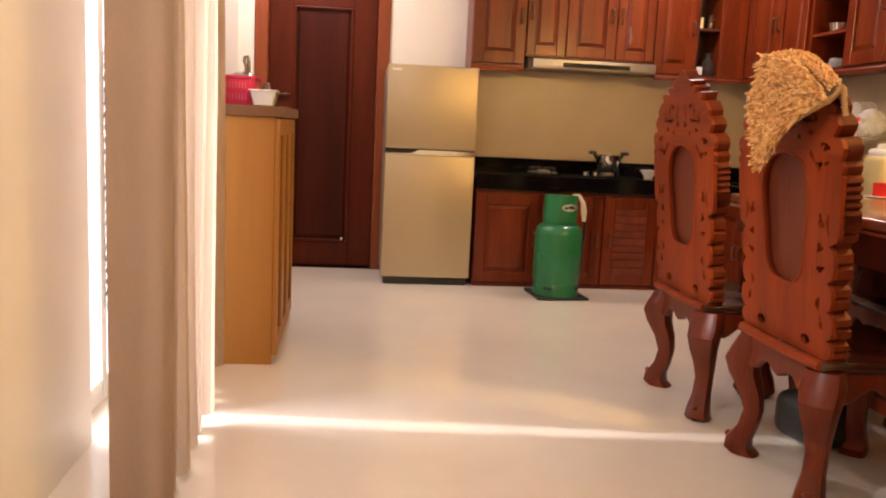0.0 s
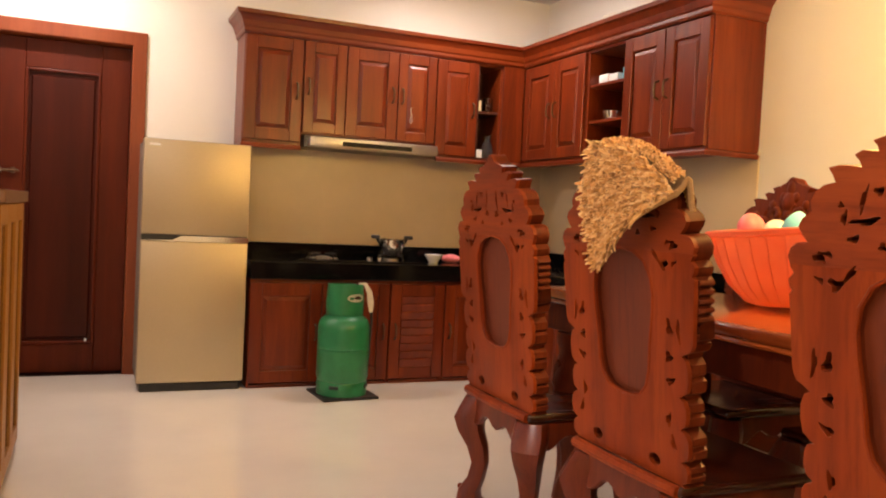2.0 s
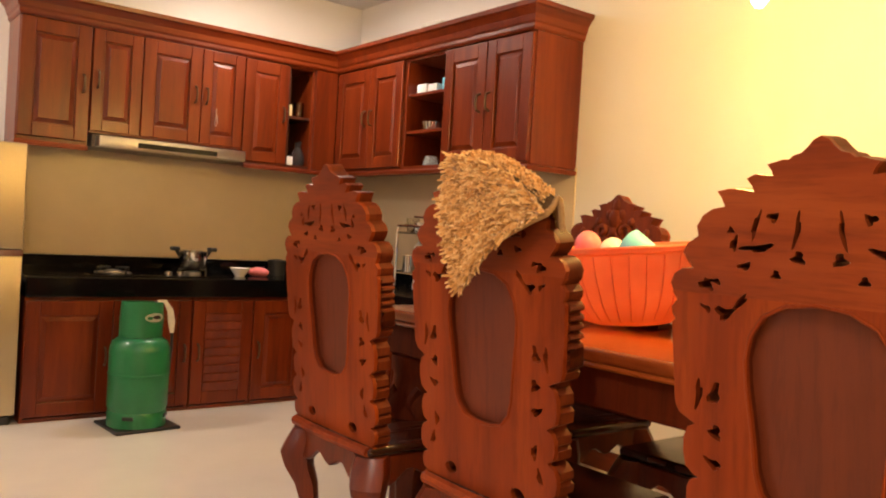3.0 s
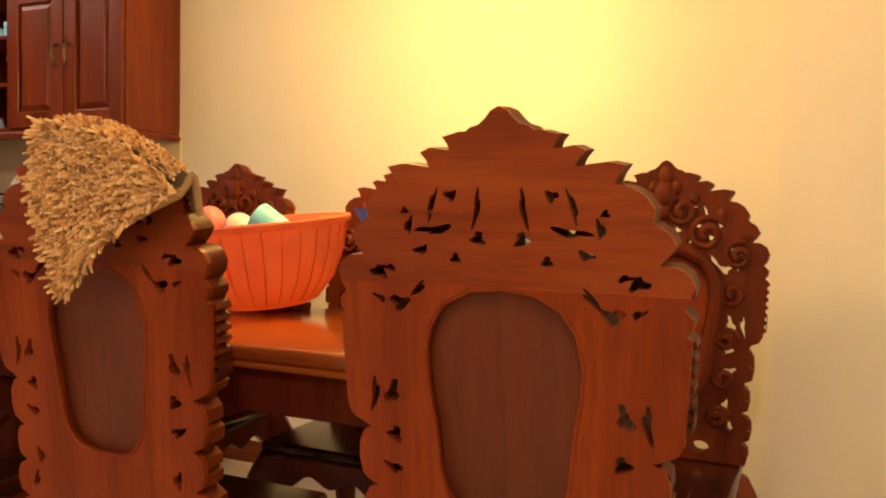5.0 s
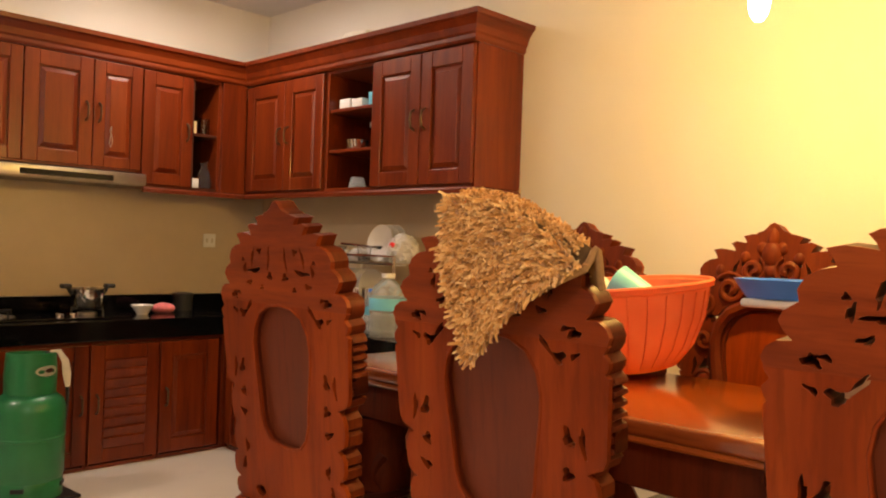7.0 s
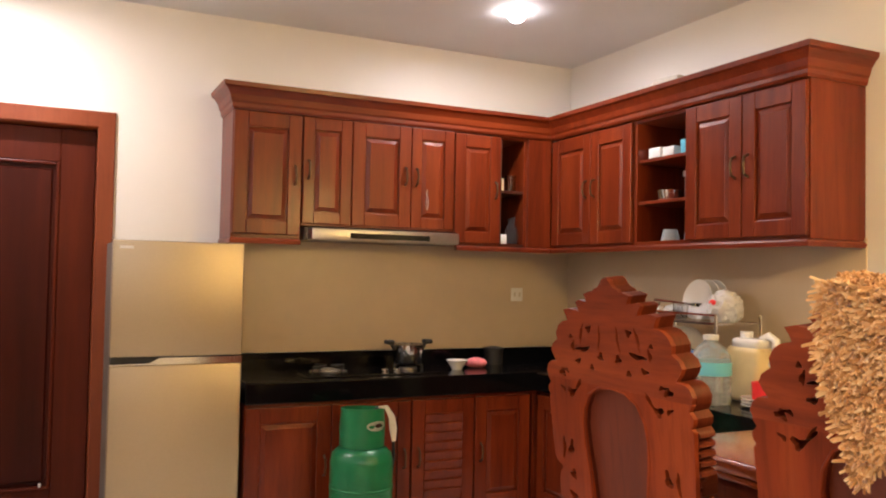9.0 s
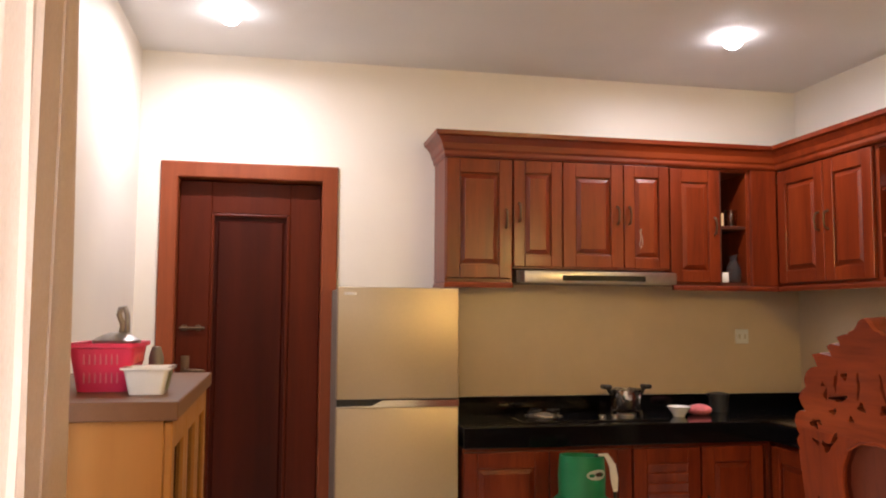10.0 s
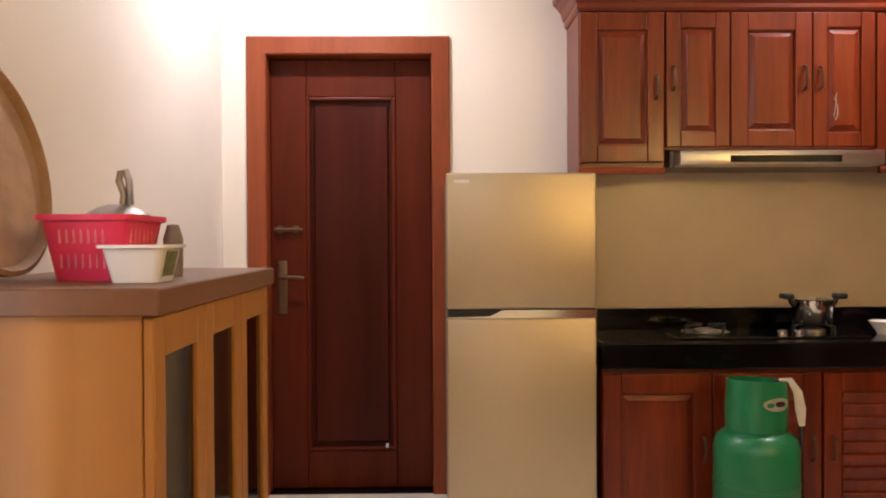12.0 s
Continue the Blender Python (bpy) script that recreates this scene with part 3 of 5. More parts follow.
H_UP = UZ1 - UZ0
# back run: pair, pair over the hood, single, open shelf, corner
c1 = carcass("wall_cabinet", "reddish wooden wall cabinet with one raised-panel door beside the fridge", (1.594, -0.002, UZ0), 0, 0.366, 0.296, H_UP, GU)
front_at(panel_front(c1, 0.362, H_UP - 0.02, 1), 0.002, -0.297, 0.018)
c2 = carcass("wall_cabinet", "reddish wooden wall cabinet with three doors above the cooker hood", (1.962, -0.002, UZ0 + 0.075), 0, 0.905, 0.296, H_UP - 0.075, GU)
front_at(panel_front(c2, 0.277, H_UP - 0.085, -1), 0.001, -0.297, 0.008)
front_at(panel_front(c2, 0.352, H_UP - 0.085, 1), 0.279, -0.299, 0.008)
front_at(panel_front(c2, 0.272, H_UP - 0.085, -1), 0.632, -0.297, 0.008)
c3 = carcass("wall_cabinet", "reddish wooden wall cabinet with one raised-panel door", (2.868, -0.002, UZ0), 0, 0.308, 0.296, H_UP, GU)
front_at(panel_front(c3, 0.304, H_UP - 0.02, 1), 0.002, -0.297, 0.012)
# Inner boards of this unit take the shade-darkened wood too.
c4 = carcass("open_shelf_unit", "narrow open wooden shelf unit, inside boards darkened for shade", (3.177, -0.002, UZ0), 0, 0.19, 0.296, H_UP, GU, 1, M_DARKIN)
c5 = carcass("corner_cabinet", "plain wooden corner cabinet between the two runs", (3.368, -0.002, UZ0), 0, XR - 3.372, 0.296, H_UP, GU)
part("filler_panel", box(0.0, -0.318, 0.0, 0.165, -0.297, H_UP, 0.003), M_CAB, c5)
# side run along the other wall: local x runs towards -y
c6 = carcass("wall_cabinet", "reddish wooden wall cabinet with two raised-panel doors", (XR - 0.002, -0.325, UZ0), -90, 0.77, 0.33, H_UP, GU)
front_at(panel_front(c6, 0.40, H_UP - 0.02, 1), 0.002, -0.331, 0.012)
front_at(panel_front(c6, 0.362, H_UP - 0.02, -1), 0.404, -0.331, 0.012)
c7 = carcass("open_shelf_unit", "open wooden shelf unit with two shelves of crockery", (XR - 0.002, -1.097, UZ0), -90, 0.40, 0.33, H_UP, GU, 2)
c8 = carcass("wall_cabinet", "reddish wooden wall cabinet with two wide raised-panel doors", (XR - 0.002, -1.499, UZ0), -90, 0.714, 0.33, H_UP, GU)
front_at(panel_front(c8, 0.36, H_UP - 0.02, 1), 0.002, -0.331, 0.012)
front_at(panel_front(c8, 0.345, H_UP - 0.02, -1), 0.364, -0.331, 0.012)

# cornice: a moulded section swept round the run, mitred at the corners
def sweep(section, path, mat, name, label, category):
    """section: (out, z) rows; path: (x, y, outward x, outward y) rows, the outward way scaled for the mitre."""
    b = bmesh.new()
    rings = [[b.verts.new((x + o * ox, y + o * oy, z)) for o, z in section] for x, y, ox, oy in path]
    n = len(section)
    for lo, hi in zip(rings, rings[1:]):
        for i in range(n):
            j = (i + 1) % n
            b.faces.new((lo[i], lo[j], hi[j], hi[i]))
    b.faces.new(rings[0])
    b.faces.new(rings[-1])
    return solid(name, b, mat, label, category, smooth=False)


CROWN = [(-0.03, UZ1), (0.004, UZ1), (0.012, UZ1 + 0.012), (0.012, UZ1 + 0.03), (0.02, UZ1 + 0.04), (0.028, UZ1 + 0.07), (0.05, UZ1 + 0.10), (0.062, UZ1 + 0.108),
         (0.066, UZ1 + 0.13), (-0.03, UZ1 + 0.13)]
sweep(CROWN, [(1.594, -0.003, -1, 0), (1.594, -0.32, -1, -1), (3.53, -0.32, -1, -1), (3.53, -2.213, -1, -1), (XR - 0.003, -2.213, 0, -1)], M_CAB_X,
      "cornice", "moulded wooden cornice along the tops of the wall cupboards", "cornice")
RAILS = [(-0.02, UZ0 - 0.03), (0.006, UZ0 - 0.03), (0.008, UZ0 - 0.012), (0.0, UZ0 - 0.002), (-0.02, UZ0 - 0.002)]
sweep(RAILS, [(1.594, -0.003, -1, 0), (1.594, -0.318, -1, -1), (1.96, -0.318, 0, -1)], M_CAB_X, "light_rail", "thin wooden rail under the wall cupboard", "trim rail")
sweep(RAILS, [(2.885, -0.318, 0, -1), (3.535, -0.318, -1, -1), (3.535, -2.213, -1, -1), (XR - 0.003, -2.213, 0, -1)], M_CAB_Y, "light_rail", "thin wooden rail under the wall cupboards", "trim rail")

# cooker hood
hood = thing("cooker_hood", "slim stainless steel cooker hood under the wall cupboards", "cooker hood")
hb = bmesh.new()
box(1.985, -0.30, 1.485, 2.86, -0.012, 1.555, 0.004, bm=hb)
part("body", hb, M_FRIDGE_SIDE, hood)
part("visor", box(2.0, -0.40, 1.485, 2.865, -0.302, 1.548, 0.008, 2), M_STEEL, hood, "brushed steel visor", True)
part("vent_slot", box(2.21, -0.404, 1.497, 2.68, -0.399, 1.527, 0.002), M_GLASSBLACK, hood, "dark control strip")

# ---- base cupboards and worktop ----
CT0, CT1, CF = 0.662, 0.768, -0.58
GB = "base cupboards"


def base_unit(label, at, rz, w, d, fronts):
    t = carcass("base_cabinet", label, at, rz, w, d, CT0 - 0.003, GB)
    part("plinth", box(0.002, -d + 0.02, 0.0, w - 0.002, -d + 0.03, 0.05), M_CAB_X, t)
    x = 0.0
    for fw, side, slats in fronts:
        front_at(panel_front(t, fw, CT0 - 0.05, side, slats), x, -d - 0.001, 0.03)
        x += fw
    return t


base_unit("reddish wooden base cabinet with two raised-panel doors", (1.64, -0.012, 0), 0, 0.885, 0.52, [(0.44, 1, 0), (0.44, 1, 0)])
base_unit("reddish wooden base cabinet with a louvred door", (2.527, -0.012, 0), 0, 0.376, 0.52, [(0.374, -1, 9)])
base_unit("reddish wooden base cabinet beside the corner", (2.905, -0.012, 0), 0, 0.40, 0.52, [(0.355, -1, 0)])
base_unit("reddish wooden corner base cabinet", (3.307, -0.012, 0), 0, XR - 3.32, 0.52, [])
base_unit("reddish wooden base cabinet under the side worktop", (XR - 0.012, -0.56, 0), -90, 0.82, 0.55, [(0.41, 1, 0), (0.41, -1, 0)])
base_unit("reddish wooden base cabinet under the side worktop", (XR - 0.012, -1.382, 0), -90, 0.85, 0.55, [(0.42, 1, 0), (0.42, -1, 0)])
wt = thing("worktop", "polished black granite worktop with an upstand", "worktop")
sl = bmesh.new()
box(1.635, CF, CT0, XR - 0.003, -0.012, CT1, 0.006, 2, bm=sl)
part("slab", sl, M_GRANITE, wt)
part("slab", box(3.28, -2.25, CT0 + 0.0005, XR - 0.003, CF - 0.001, CT1 - 0.0005, 0.006, 2), M_GRANITE, wt)
part("upstand", box(1.64, -0.036, CT1, XR - 0.012, -0.0115, 0.857, 0.003), M_GRANITE, wt)
part("upstand", box(XR - 0.036, -2.25, CT1, XR - 0.0115, -0.037, 0.857, 0.003), M_GRANITE, wt)

# fridge
fg = thing("fridge", "champagne two-door fridge freezer with a bright handle strip", "fridge", (1.02, -0.04, 0))
part("body", box(0.004, -0.45, 0.045, 0.592, 0, 1.44, 0.008, 2), M_FRIDGE_SIDE, fg, "grey cabinet sides")
part("base", box(0.02, -0.50, 0.0, 0.576, -0.02, 0.045, 0.004), M_BLACK, fg, "black base")
dl = part("lower_door", box(0, -0.515, 0.05, 0.597, -0.452, 0.868, 0.008, 3), M_FRIDGE, fg, "", True)
du = part("upper_door", box(0, -0.515, 0.905, 0.597, -0.452, 1.445, 0.008, 3), M_FRIDGE, fg, "", True)
part("handle_recess", box(0.004, -0.495, 0.868, 0.593, -0.452, 0.905), M_BLACK, fg, "dark handle recess")
strip = bmesh.new()
pts = [(0.0, 0.868), (0.597, 0.868), (0.597, 0.9), (0.22, 0.9), (0.17, 0.875), (0.0, 0.872)]
lo = [strip.verts.new((x, -0.517, z)) for x, z in pts]
hi = [strip.verts.new((x, -0.49, z)) for x, z in pts]
strip.faces.new(lo)
strip.faces.new(hi[::-1])
for i in range(6):
    j = (i + 1) % 6
    strip.faces.new((lo[i], lo[j], hi[j], hi[i]))
part("handle_strip", strip, M_CHROME, dl, "bright metal handle strip")
part("badge", box(0.03, -0.5165, 1.405, 0.09, -0.515, 1.418), M_WHITE, du, "small pale badge")


# ---- dining chairs ----
def back_outline(toothed=False):
    """The whole back: scalloped foot, straight sides (notched like a saw on the carved face), flaming crest."""
    right = [(0.252, 0.452)]
    for z0, z1, out in ((0.458, 0.512, 0.258), (0.516, 0.592, 0.264), (0.597, 0.676, 0.257), (0.681, 0.780, 0.265)):
        if toothed:
            right += [(out - 0.024, z0), (out - 0.004, z0 + 0.10 * (z1 - z0)), (out, z0 + 0.38 * (z1 - z0)), (out - 0.012, z0 + 0.47 * (z1 - z0)), (out - 0.001, z0 + 0.56 * (z1 - z0)),
                      (out - 0.002, z0 + 0.80 * (z1 - z0)), (out - 0.016, z0 + 0.95 * (z1 - z0))]
            continue
        right += [(out - 0.022, z0), (out - 0.006, z0 + 0.12 * (z1 - z0)), (out, z0 + 0.4 * (z1 - z0)), (out - 0.001, z0 + 0.7 * (z1 - z0)), (out - 0.010, z0 + 0.92 * (z1 - z0)), (out - 0.026, z1)]
    right += [(0.254, 0.788), (0.275, 0.797), (0.284, 0.815)]
    if toothed:
        for i in range(7):
            z = 0.820 + i * 0.022
            right += [(0.276 + 0.0012 * i, z), (0.293 + 0.0008 * i, z + 0.009), (0.291 + 0.0008 * i, z + 0.017)]
    else:
        right += [(0.286, 0.85), (0.290, 0.93)]
    right += [(0.292, 0.973)]
    right += [(0.284, 0.980), (0.292, 0.990), (0.294, 1.003), (0.280, 1.018), (0.291, 1.032), (0.295, 1.050), (0.287, 1.068), (0.270, 1.079), (0.244, 1.081), (0.258, 1.096), (0.267, 1.112),
              (0.258, 1.128), (0.234, 1.143), (0.237, 1.162), (0.224, 1.182), (0.204, 1.194), (0.178, 1.199), (0.184, 1.213), (0.194, 1.227), (0.168, 1.232), (0.142, 1.229), (0.119, 1.225),
              (0.124, 1.236), (0.135, 1.249), (0.118, 1.257), (0.100, 1.254), (0.084, 1.252), (0.087, 1.262), (0.096, 1.273), (0.080, 1.277), (0.066, 1.281), (0.056, 1.280), (0.048, 1.287),
              (0.033, 1.291), (0.022, 1.301), (0.013, 1.312)]
    return right + [(0.0, 1.318)] + [(-u, v) for u, v in reversed(right)]


def slot(u, v, w, h, turn, n=14):
    """A small ragged cut-out, like a bat or a leaf."""
    c, s = math.cos(turn), math.sin(turn)
    k = abs(u) * 40 + v * 23
    o = []
    for i in range(n):
        a = 2 * math.pi * i / n
        r = 1 + 0.30 * math.cos(3 * a + k) + 0.16 * math.cos(5 * a + 1.7 * k)
        x, y = w / 2 * r * math.cos(a), h / 2 * r * math.sin(a)
        if u < 0:
            x = -x
        o.append((u + c * x - s * y, v + s * x + c * y))
    return o


def pear(scale=1.0):
    """The rounded keyhole panel in the back, waisted below the middle."""
    half = [(0.05, 1.028), (0.09, 1.005), (0.113, 0.965), (0.121, 0.92), (0.118, 0.87), (0.111, 0.82), (0.105, 0.77), (0.101, 0.72), (0.09, 0.68), (0.065, 0.652), (0.03, 0.643)]
    o = [(0.0, 1.035)] + half + [(0.0, 0.641)] + [(-u, v) for u, v in reversed(half)]
    return [(u * 1.1 * scale, 0.85 + (v - 0.85) * scale) for u, v in o]


def spiral(cy, cz, r0, r1, a0, turns, x, n=26):
    return [(x, cy + (r0 + (r1 - r0) * i / n) * math.cos(a0 + turns * 2 * math.pi * i / n), cz + (r0 + (r1 - r0) * i / n) * math.sin(a0 + turns * 2 * math.pi * i / n)) for i in range(n + 1)]


LEAN = Matrix.Translation((0.01, 0, 0.45)) @ Matrix.Rotation(radians(-5.5), 4, "Y") @ Matrix.Translation((0, 0, -0.45))


def cabriole(sx, sy, height):
    """A carved leg: knee that swells out, thin ankle, clawed foot."""
    rows = [(0.0, 0.030, 0.0), (0.018, 0.032, 0.012), (0.05, 0.029, 0.012), (0.10, 0.023, 0.0), (0.16, 0.022, -0.006), (0.22, 0.027, 0.0), (0.28, 0.034, 0.014), (0.33, 0.040, 0.018),
            (0.37, 0.042, 0.008), (height, 0.036, 0.0)]
    pts = [(sx * (o + 0.0) * 0.9, sy * o, z) for z, r, o in rows]
    b = bmesh.new()
    segs = 12
    rings = []
    for (z, r, o), p in zip(rows, pts):
        ring = []
        for k in range(segs):
            a = 2 * math.pi * k / segs
            rr = r * 1.55 * (1 + 0.08 * math.cos(4 * a))
            ring.append(b.verts.new((p[0] * 1.6 + rr * math.cos(a), p[1] * 1.6 + rr * math.sin(a), z)))
        rings.append(ring)
    for lo, hi in zip(rings, rings[1:]):
        for i in range(segs):
            j = (i + 1) % segs
            b.faces.new((lo[i], lo[j], hi[j], hi[i]))
    b.faces.new(rings[0])
    b.faces.new(rings[-1])
    # curled toe and a leaf on the knee
    bmesh.ops.create_uvsphere(b, u_segments=10, v_segments=6, radius=0.021, matrix=pose(sx * 0.034, sy * 0.034, 0.021))
    bmesh.ops.create_uvsphere(b, u_segments=8, v_segments=6, radius=0.012, matrix=pose(sx * 0.045, sy * 0.045, 0.055))
    bmesh.ops.create_uvsphere(b, u_segments=10, v_segments=8, radius=0.024, matrix=pose(sx * 0.040, sy * 0.040, 0.335) @ Matrix.Diagonal((0.7, 0.7, 1.7, 1)))
    return b


def apron(length, drop):
    """A shaped rail with a scalloped lower edge, along u."""
    o = [(-length / 2, 0.0), (length / 2, 0.0)]
    n = 20
    for i in range(n + 1):
        f = 1 - 2 * i / n
        o.append((f * length / 2, -drop * (0.62 + 0.38 * abs(f) ** 2 + 0.16 * math.cos(f * 9))))
    return o


def dining_chair(label):
    t = thing("dining_chair", label, "dining chair", (0, 0, 0), 0, "carved chairs round the table")
    holes = [pear()]
    for s in (-1, 1):
        for u, v, w, h, a in ((0.207, 0.557, 0.017, 0.036, 0.3), (0.190, 0.612, 0.020, 0.034, -0.2), (0.199, 0.712, 0.036, 0.018, 0.3), (0.194, 0.772, 0.026, 0.027, 0.0),
                             (0.197, 0.846, 0.022, 0.044, 0.35), (0.231, 0.840, 0.014, 0.058, 0.1), (0.150, 1.020, 0.011, 0.060, 0.75), (0.178, 1.002, 0.034, 0.024, 0.2),
                             (0.216, 1.008, 0.026, 0.010, 0.5), (0.216, 1.052, 0.032, 0.020, 0.2), (0.196, 1.060, 0.026, 0.010, 0.2), (0.137, 1.092, 0.028, 0.013, -0.2),
                             (0.076, 1.080, 0.017, 0.016, 0.4), (0.036, 1.112, 0.024, 0.022, 0.3), (0.112, 1.126, 0.066, 0.013, -0.1), (0.158, 1.132, 0.014, 0.028, 0.3),
                             (0.039, 1.160, 0.010, 0.064, 0.15), (0.083, 1.181, 0.022, 0.017, 0.0), (0.116, 1.166, 0.011, 0.050, 0.3), (0.165, 1.155, 0.014, 0.012, 0.0)):
            holes.append(slot(s * u, v, w, h, s * a))
    for s in (-1, 1):
        holes.append([(s * (0.130 + 0.024 * math.cos(k * math.pi / 7)), 0.492 + 0.016 * math.sin(k * math.pi / 7)) for k in range(14)])
    whole = back_outline()
    SEAM = 1.035
    lower = [p for p in whole if p[0] > 0 and p[1] < SEAM] + [(0.290, SEAM), (-0.290, SEAM)] + [p for p in whole if p[0] < 0 and p[1] < SEAM]
    crest = [(0.289, SEAM)] + [p for p in whole if p[1] > SEAM + 0.004] + [(-0.289, SEAM)]
    rear = Matrix.Translation((-0.0215, 0, 0)) @ STAND
    part("backrest", moved(moved(sheet([lower] + holes, 0.013, 0.003), rear), LEAN), M_CHAIR, t, "", True)
    part("crest", moved(moved(sheet([crest] + holes[1:], 0.013, 0.003), rear), LEAN), M_CHAIR_X, t, "", True)
    front = moved(sheet([back_outline(True)] + holes, 0.045, 0.002), Matrix.Translation((0.0078, 0, 0)) @ STAND)
    part("carved_front", moved(front, LEAN), M_CARVE, t, "darker carved face towards the table", True)
    pan = moved(sheet([pear(0.998)], 0.014), Matrix.Translation((0.002, 0, 0)) @ STAND)
    part("front_panel", moved(moved(sheet([pear(0.997)], 0.008), Matrix.Translation((0.0135, 0, 0)) @ STAND), LEAN), M_CHAIR, t, "bright reddish smooth panel")
    part("back_panel", moved(pan, LEAN), M_PANELBACK, t, "sunken smooth panel, darker wood with recess shade in its tone")
    rimpts = [(-0.0275, u, v) for u, v in pear(1.0)]
    rim = tube(rimpts + rimpts[:2], 0.004, 6)
    part("panel_rim", moved(rim, LEAN), M_CHAIR, t, "", True)
    # carving on the face towards the table
    fx = 0.032
    arch = [(fx + 0.006, u * 1.2, 0.85 + (v - 0.85) * 1.12) for u, v in pear(1.0)]
    part("arch_moulding", moved(tube(arch + arch[:2], 0.02, 8), LEAN), M_CARVE, t, "thick polished arch moulding", True)
    for s in (-1, 1):
        for cy, cz, r0, r1, a0, tn in ((0.125, 1.10, 0.055, 0.008, 0.6, 1.6), (0.055, 1.165, 0.045, 0.008, 2.0, 1.4), (0.215, 1.04, 0.042, 0.006, 1.2, 1.5), (0.20, 0.93, 0.036, 0.006, 2.2, 1.4),
                                       (0.19, 0.80, 0.032, 0.006, 0.2, 1.4), (0.185, 0.69, 0.030, 0.006, 1.8, 1.4), (0.175, 0.58, 0.030, 0.006, 0.4, 1.4)):
            sp = [(x, s * y, z) for x, y, z in spiral(cy, cz, r0, r1, a0, tn, fx)]
            part("scroll", moved(tube(sp, 0.012, 7, taper=[0.6 + 0.6 * i / 26 for i in range(27)]), LEAN), M_CARVE, t, "", True)
    for cy, cz, r, q in ((0, 1.215, 0.034, 1.3), (0, 1.27, 0.020, 1.6), (0.032, 1.235, 0.018, 1.2), (-0.032, 1.235, 0.018, 1.2), (0, 1.165, 0.026, 1.0), (0.085, 1.205, 0.018, 1.1),
                         (-0.085, 1.205, 0.018, 1.1), (0.165, 1.16, 0.017, 1.2), (-0.165, 1.16, 0.017, 1.2), (0.235, 1.10, 0.015, 1.3), (-0.235, 1.10, 0.015, 1.3)):
        med = bmesh.new()
        bmesh.ops.create_uvsphere(med, u_segments=12, v_segments=8, radius=r, matrix=pose(fx - 0.004, cy, cz) @ Matrix.Diagonal((0.6, 1, q, 1)))
        part("carved_boss", moved(med, LEAN), M_CARVE, t, "", True)
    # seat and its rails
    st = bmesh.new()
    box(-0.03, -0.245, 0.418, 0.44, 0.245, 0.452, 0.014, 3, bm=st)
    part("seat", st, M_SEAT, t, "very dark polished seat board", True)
    part("seat_moulding", tube([(-0.026, -0.235, 0.436), (-0.036, -0.1, 0.437), (-0.038, 0.0, 0.437), (-0.036, 0.1, 0.437), (-0.026, 0.235, 0.436)], 0.017, 8), M_CHAIR, t, "lighter rounded moulding under the back", True)
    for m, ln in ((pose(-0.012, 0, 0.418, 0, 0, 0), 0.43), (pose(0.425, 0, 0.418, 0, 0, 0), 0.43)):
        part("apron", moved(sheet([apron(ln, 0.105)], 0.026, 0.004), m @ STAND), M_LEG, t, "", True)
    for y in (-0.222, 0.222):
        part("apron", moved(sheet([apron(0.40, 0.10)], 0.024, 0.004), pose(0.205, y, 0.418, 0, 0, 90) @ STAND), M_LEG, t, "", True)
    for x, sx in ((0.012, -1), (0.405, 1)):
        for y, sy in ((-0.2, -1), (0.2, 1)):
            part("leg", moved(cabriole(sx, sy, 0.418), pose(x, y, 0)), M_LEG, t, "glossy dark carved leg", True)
    return t


chair = dining_chair("carved reddish wooden dining chair with a high pierced back")
chair.matrix_basis = pose(2.14, -2.865, 0, 0, 0, 0)
for x, y, rz in ((2.155, -3.605, 0), (2.16, -4.472, 0)):
    copy_thing(chair, pose(x, y, 0, 0, 0, rz))
for x, y, rz in ((3.30, -2.965, 180), (3.32, -3.67, 180), (3.33, -4.52, 180)):
    copy_thing(chair, pose(x, y, 0, 0, 0, rz))

# ---- dining table ----
TZ, TX0, TX1, TY0, TY1 = 0.835, 2.40, 3.12, -4.62, -2.62
tb = thing("dining_table", "heavy polished reddish wooden dining table with a deep apron", "dining table")
part("tabletop", box(TX0, TY0, TZ - 0.04, TX1, TY1, TZ, 0.012, 3), M_TABLE, tb, "", True)
for y0, y1 in ((TY0 + 0.05, TY0 + 0.08), (TY1 - 0.08, TY1 - 0.05)):
    part("apron", box(TX0 + 0.055, y0, TZ - 0.16, TX1 - 0.055, y1, TZ - 0.04, 0.004), M_CARVE, tb)
for x in (TX0 + 0.025, TX1 - 0.055):
    part("apron", box(x, TY0 + 0.05, TZ - 0.16, x + 0.03, TY1 - 0.05, TZ - 0.04, 0.004), M_CARVE, tb)
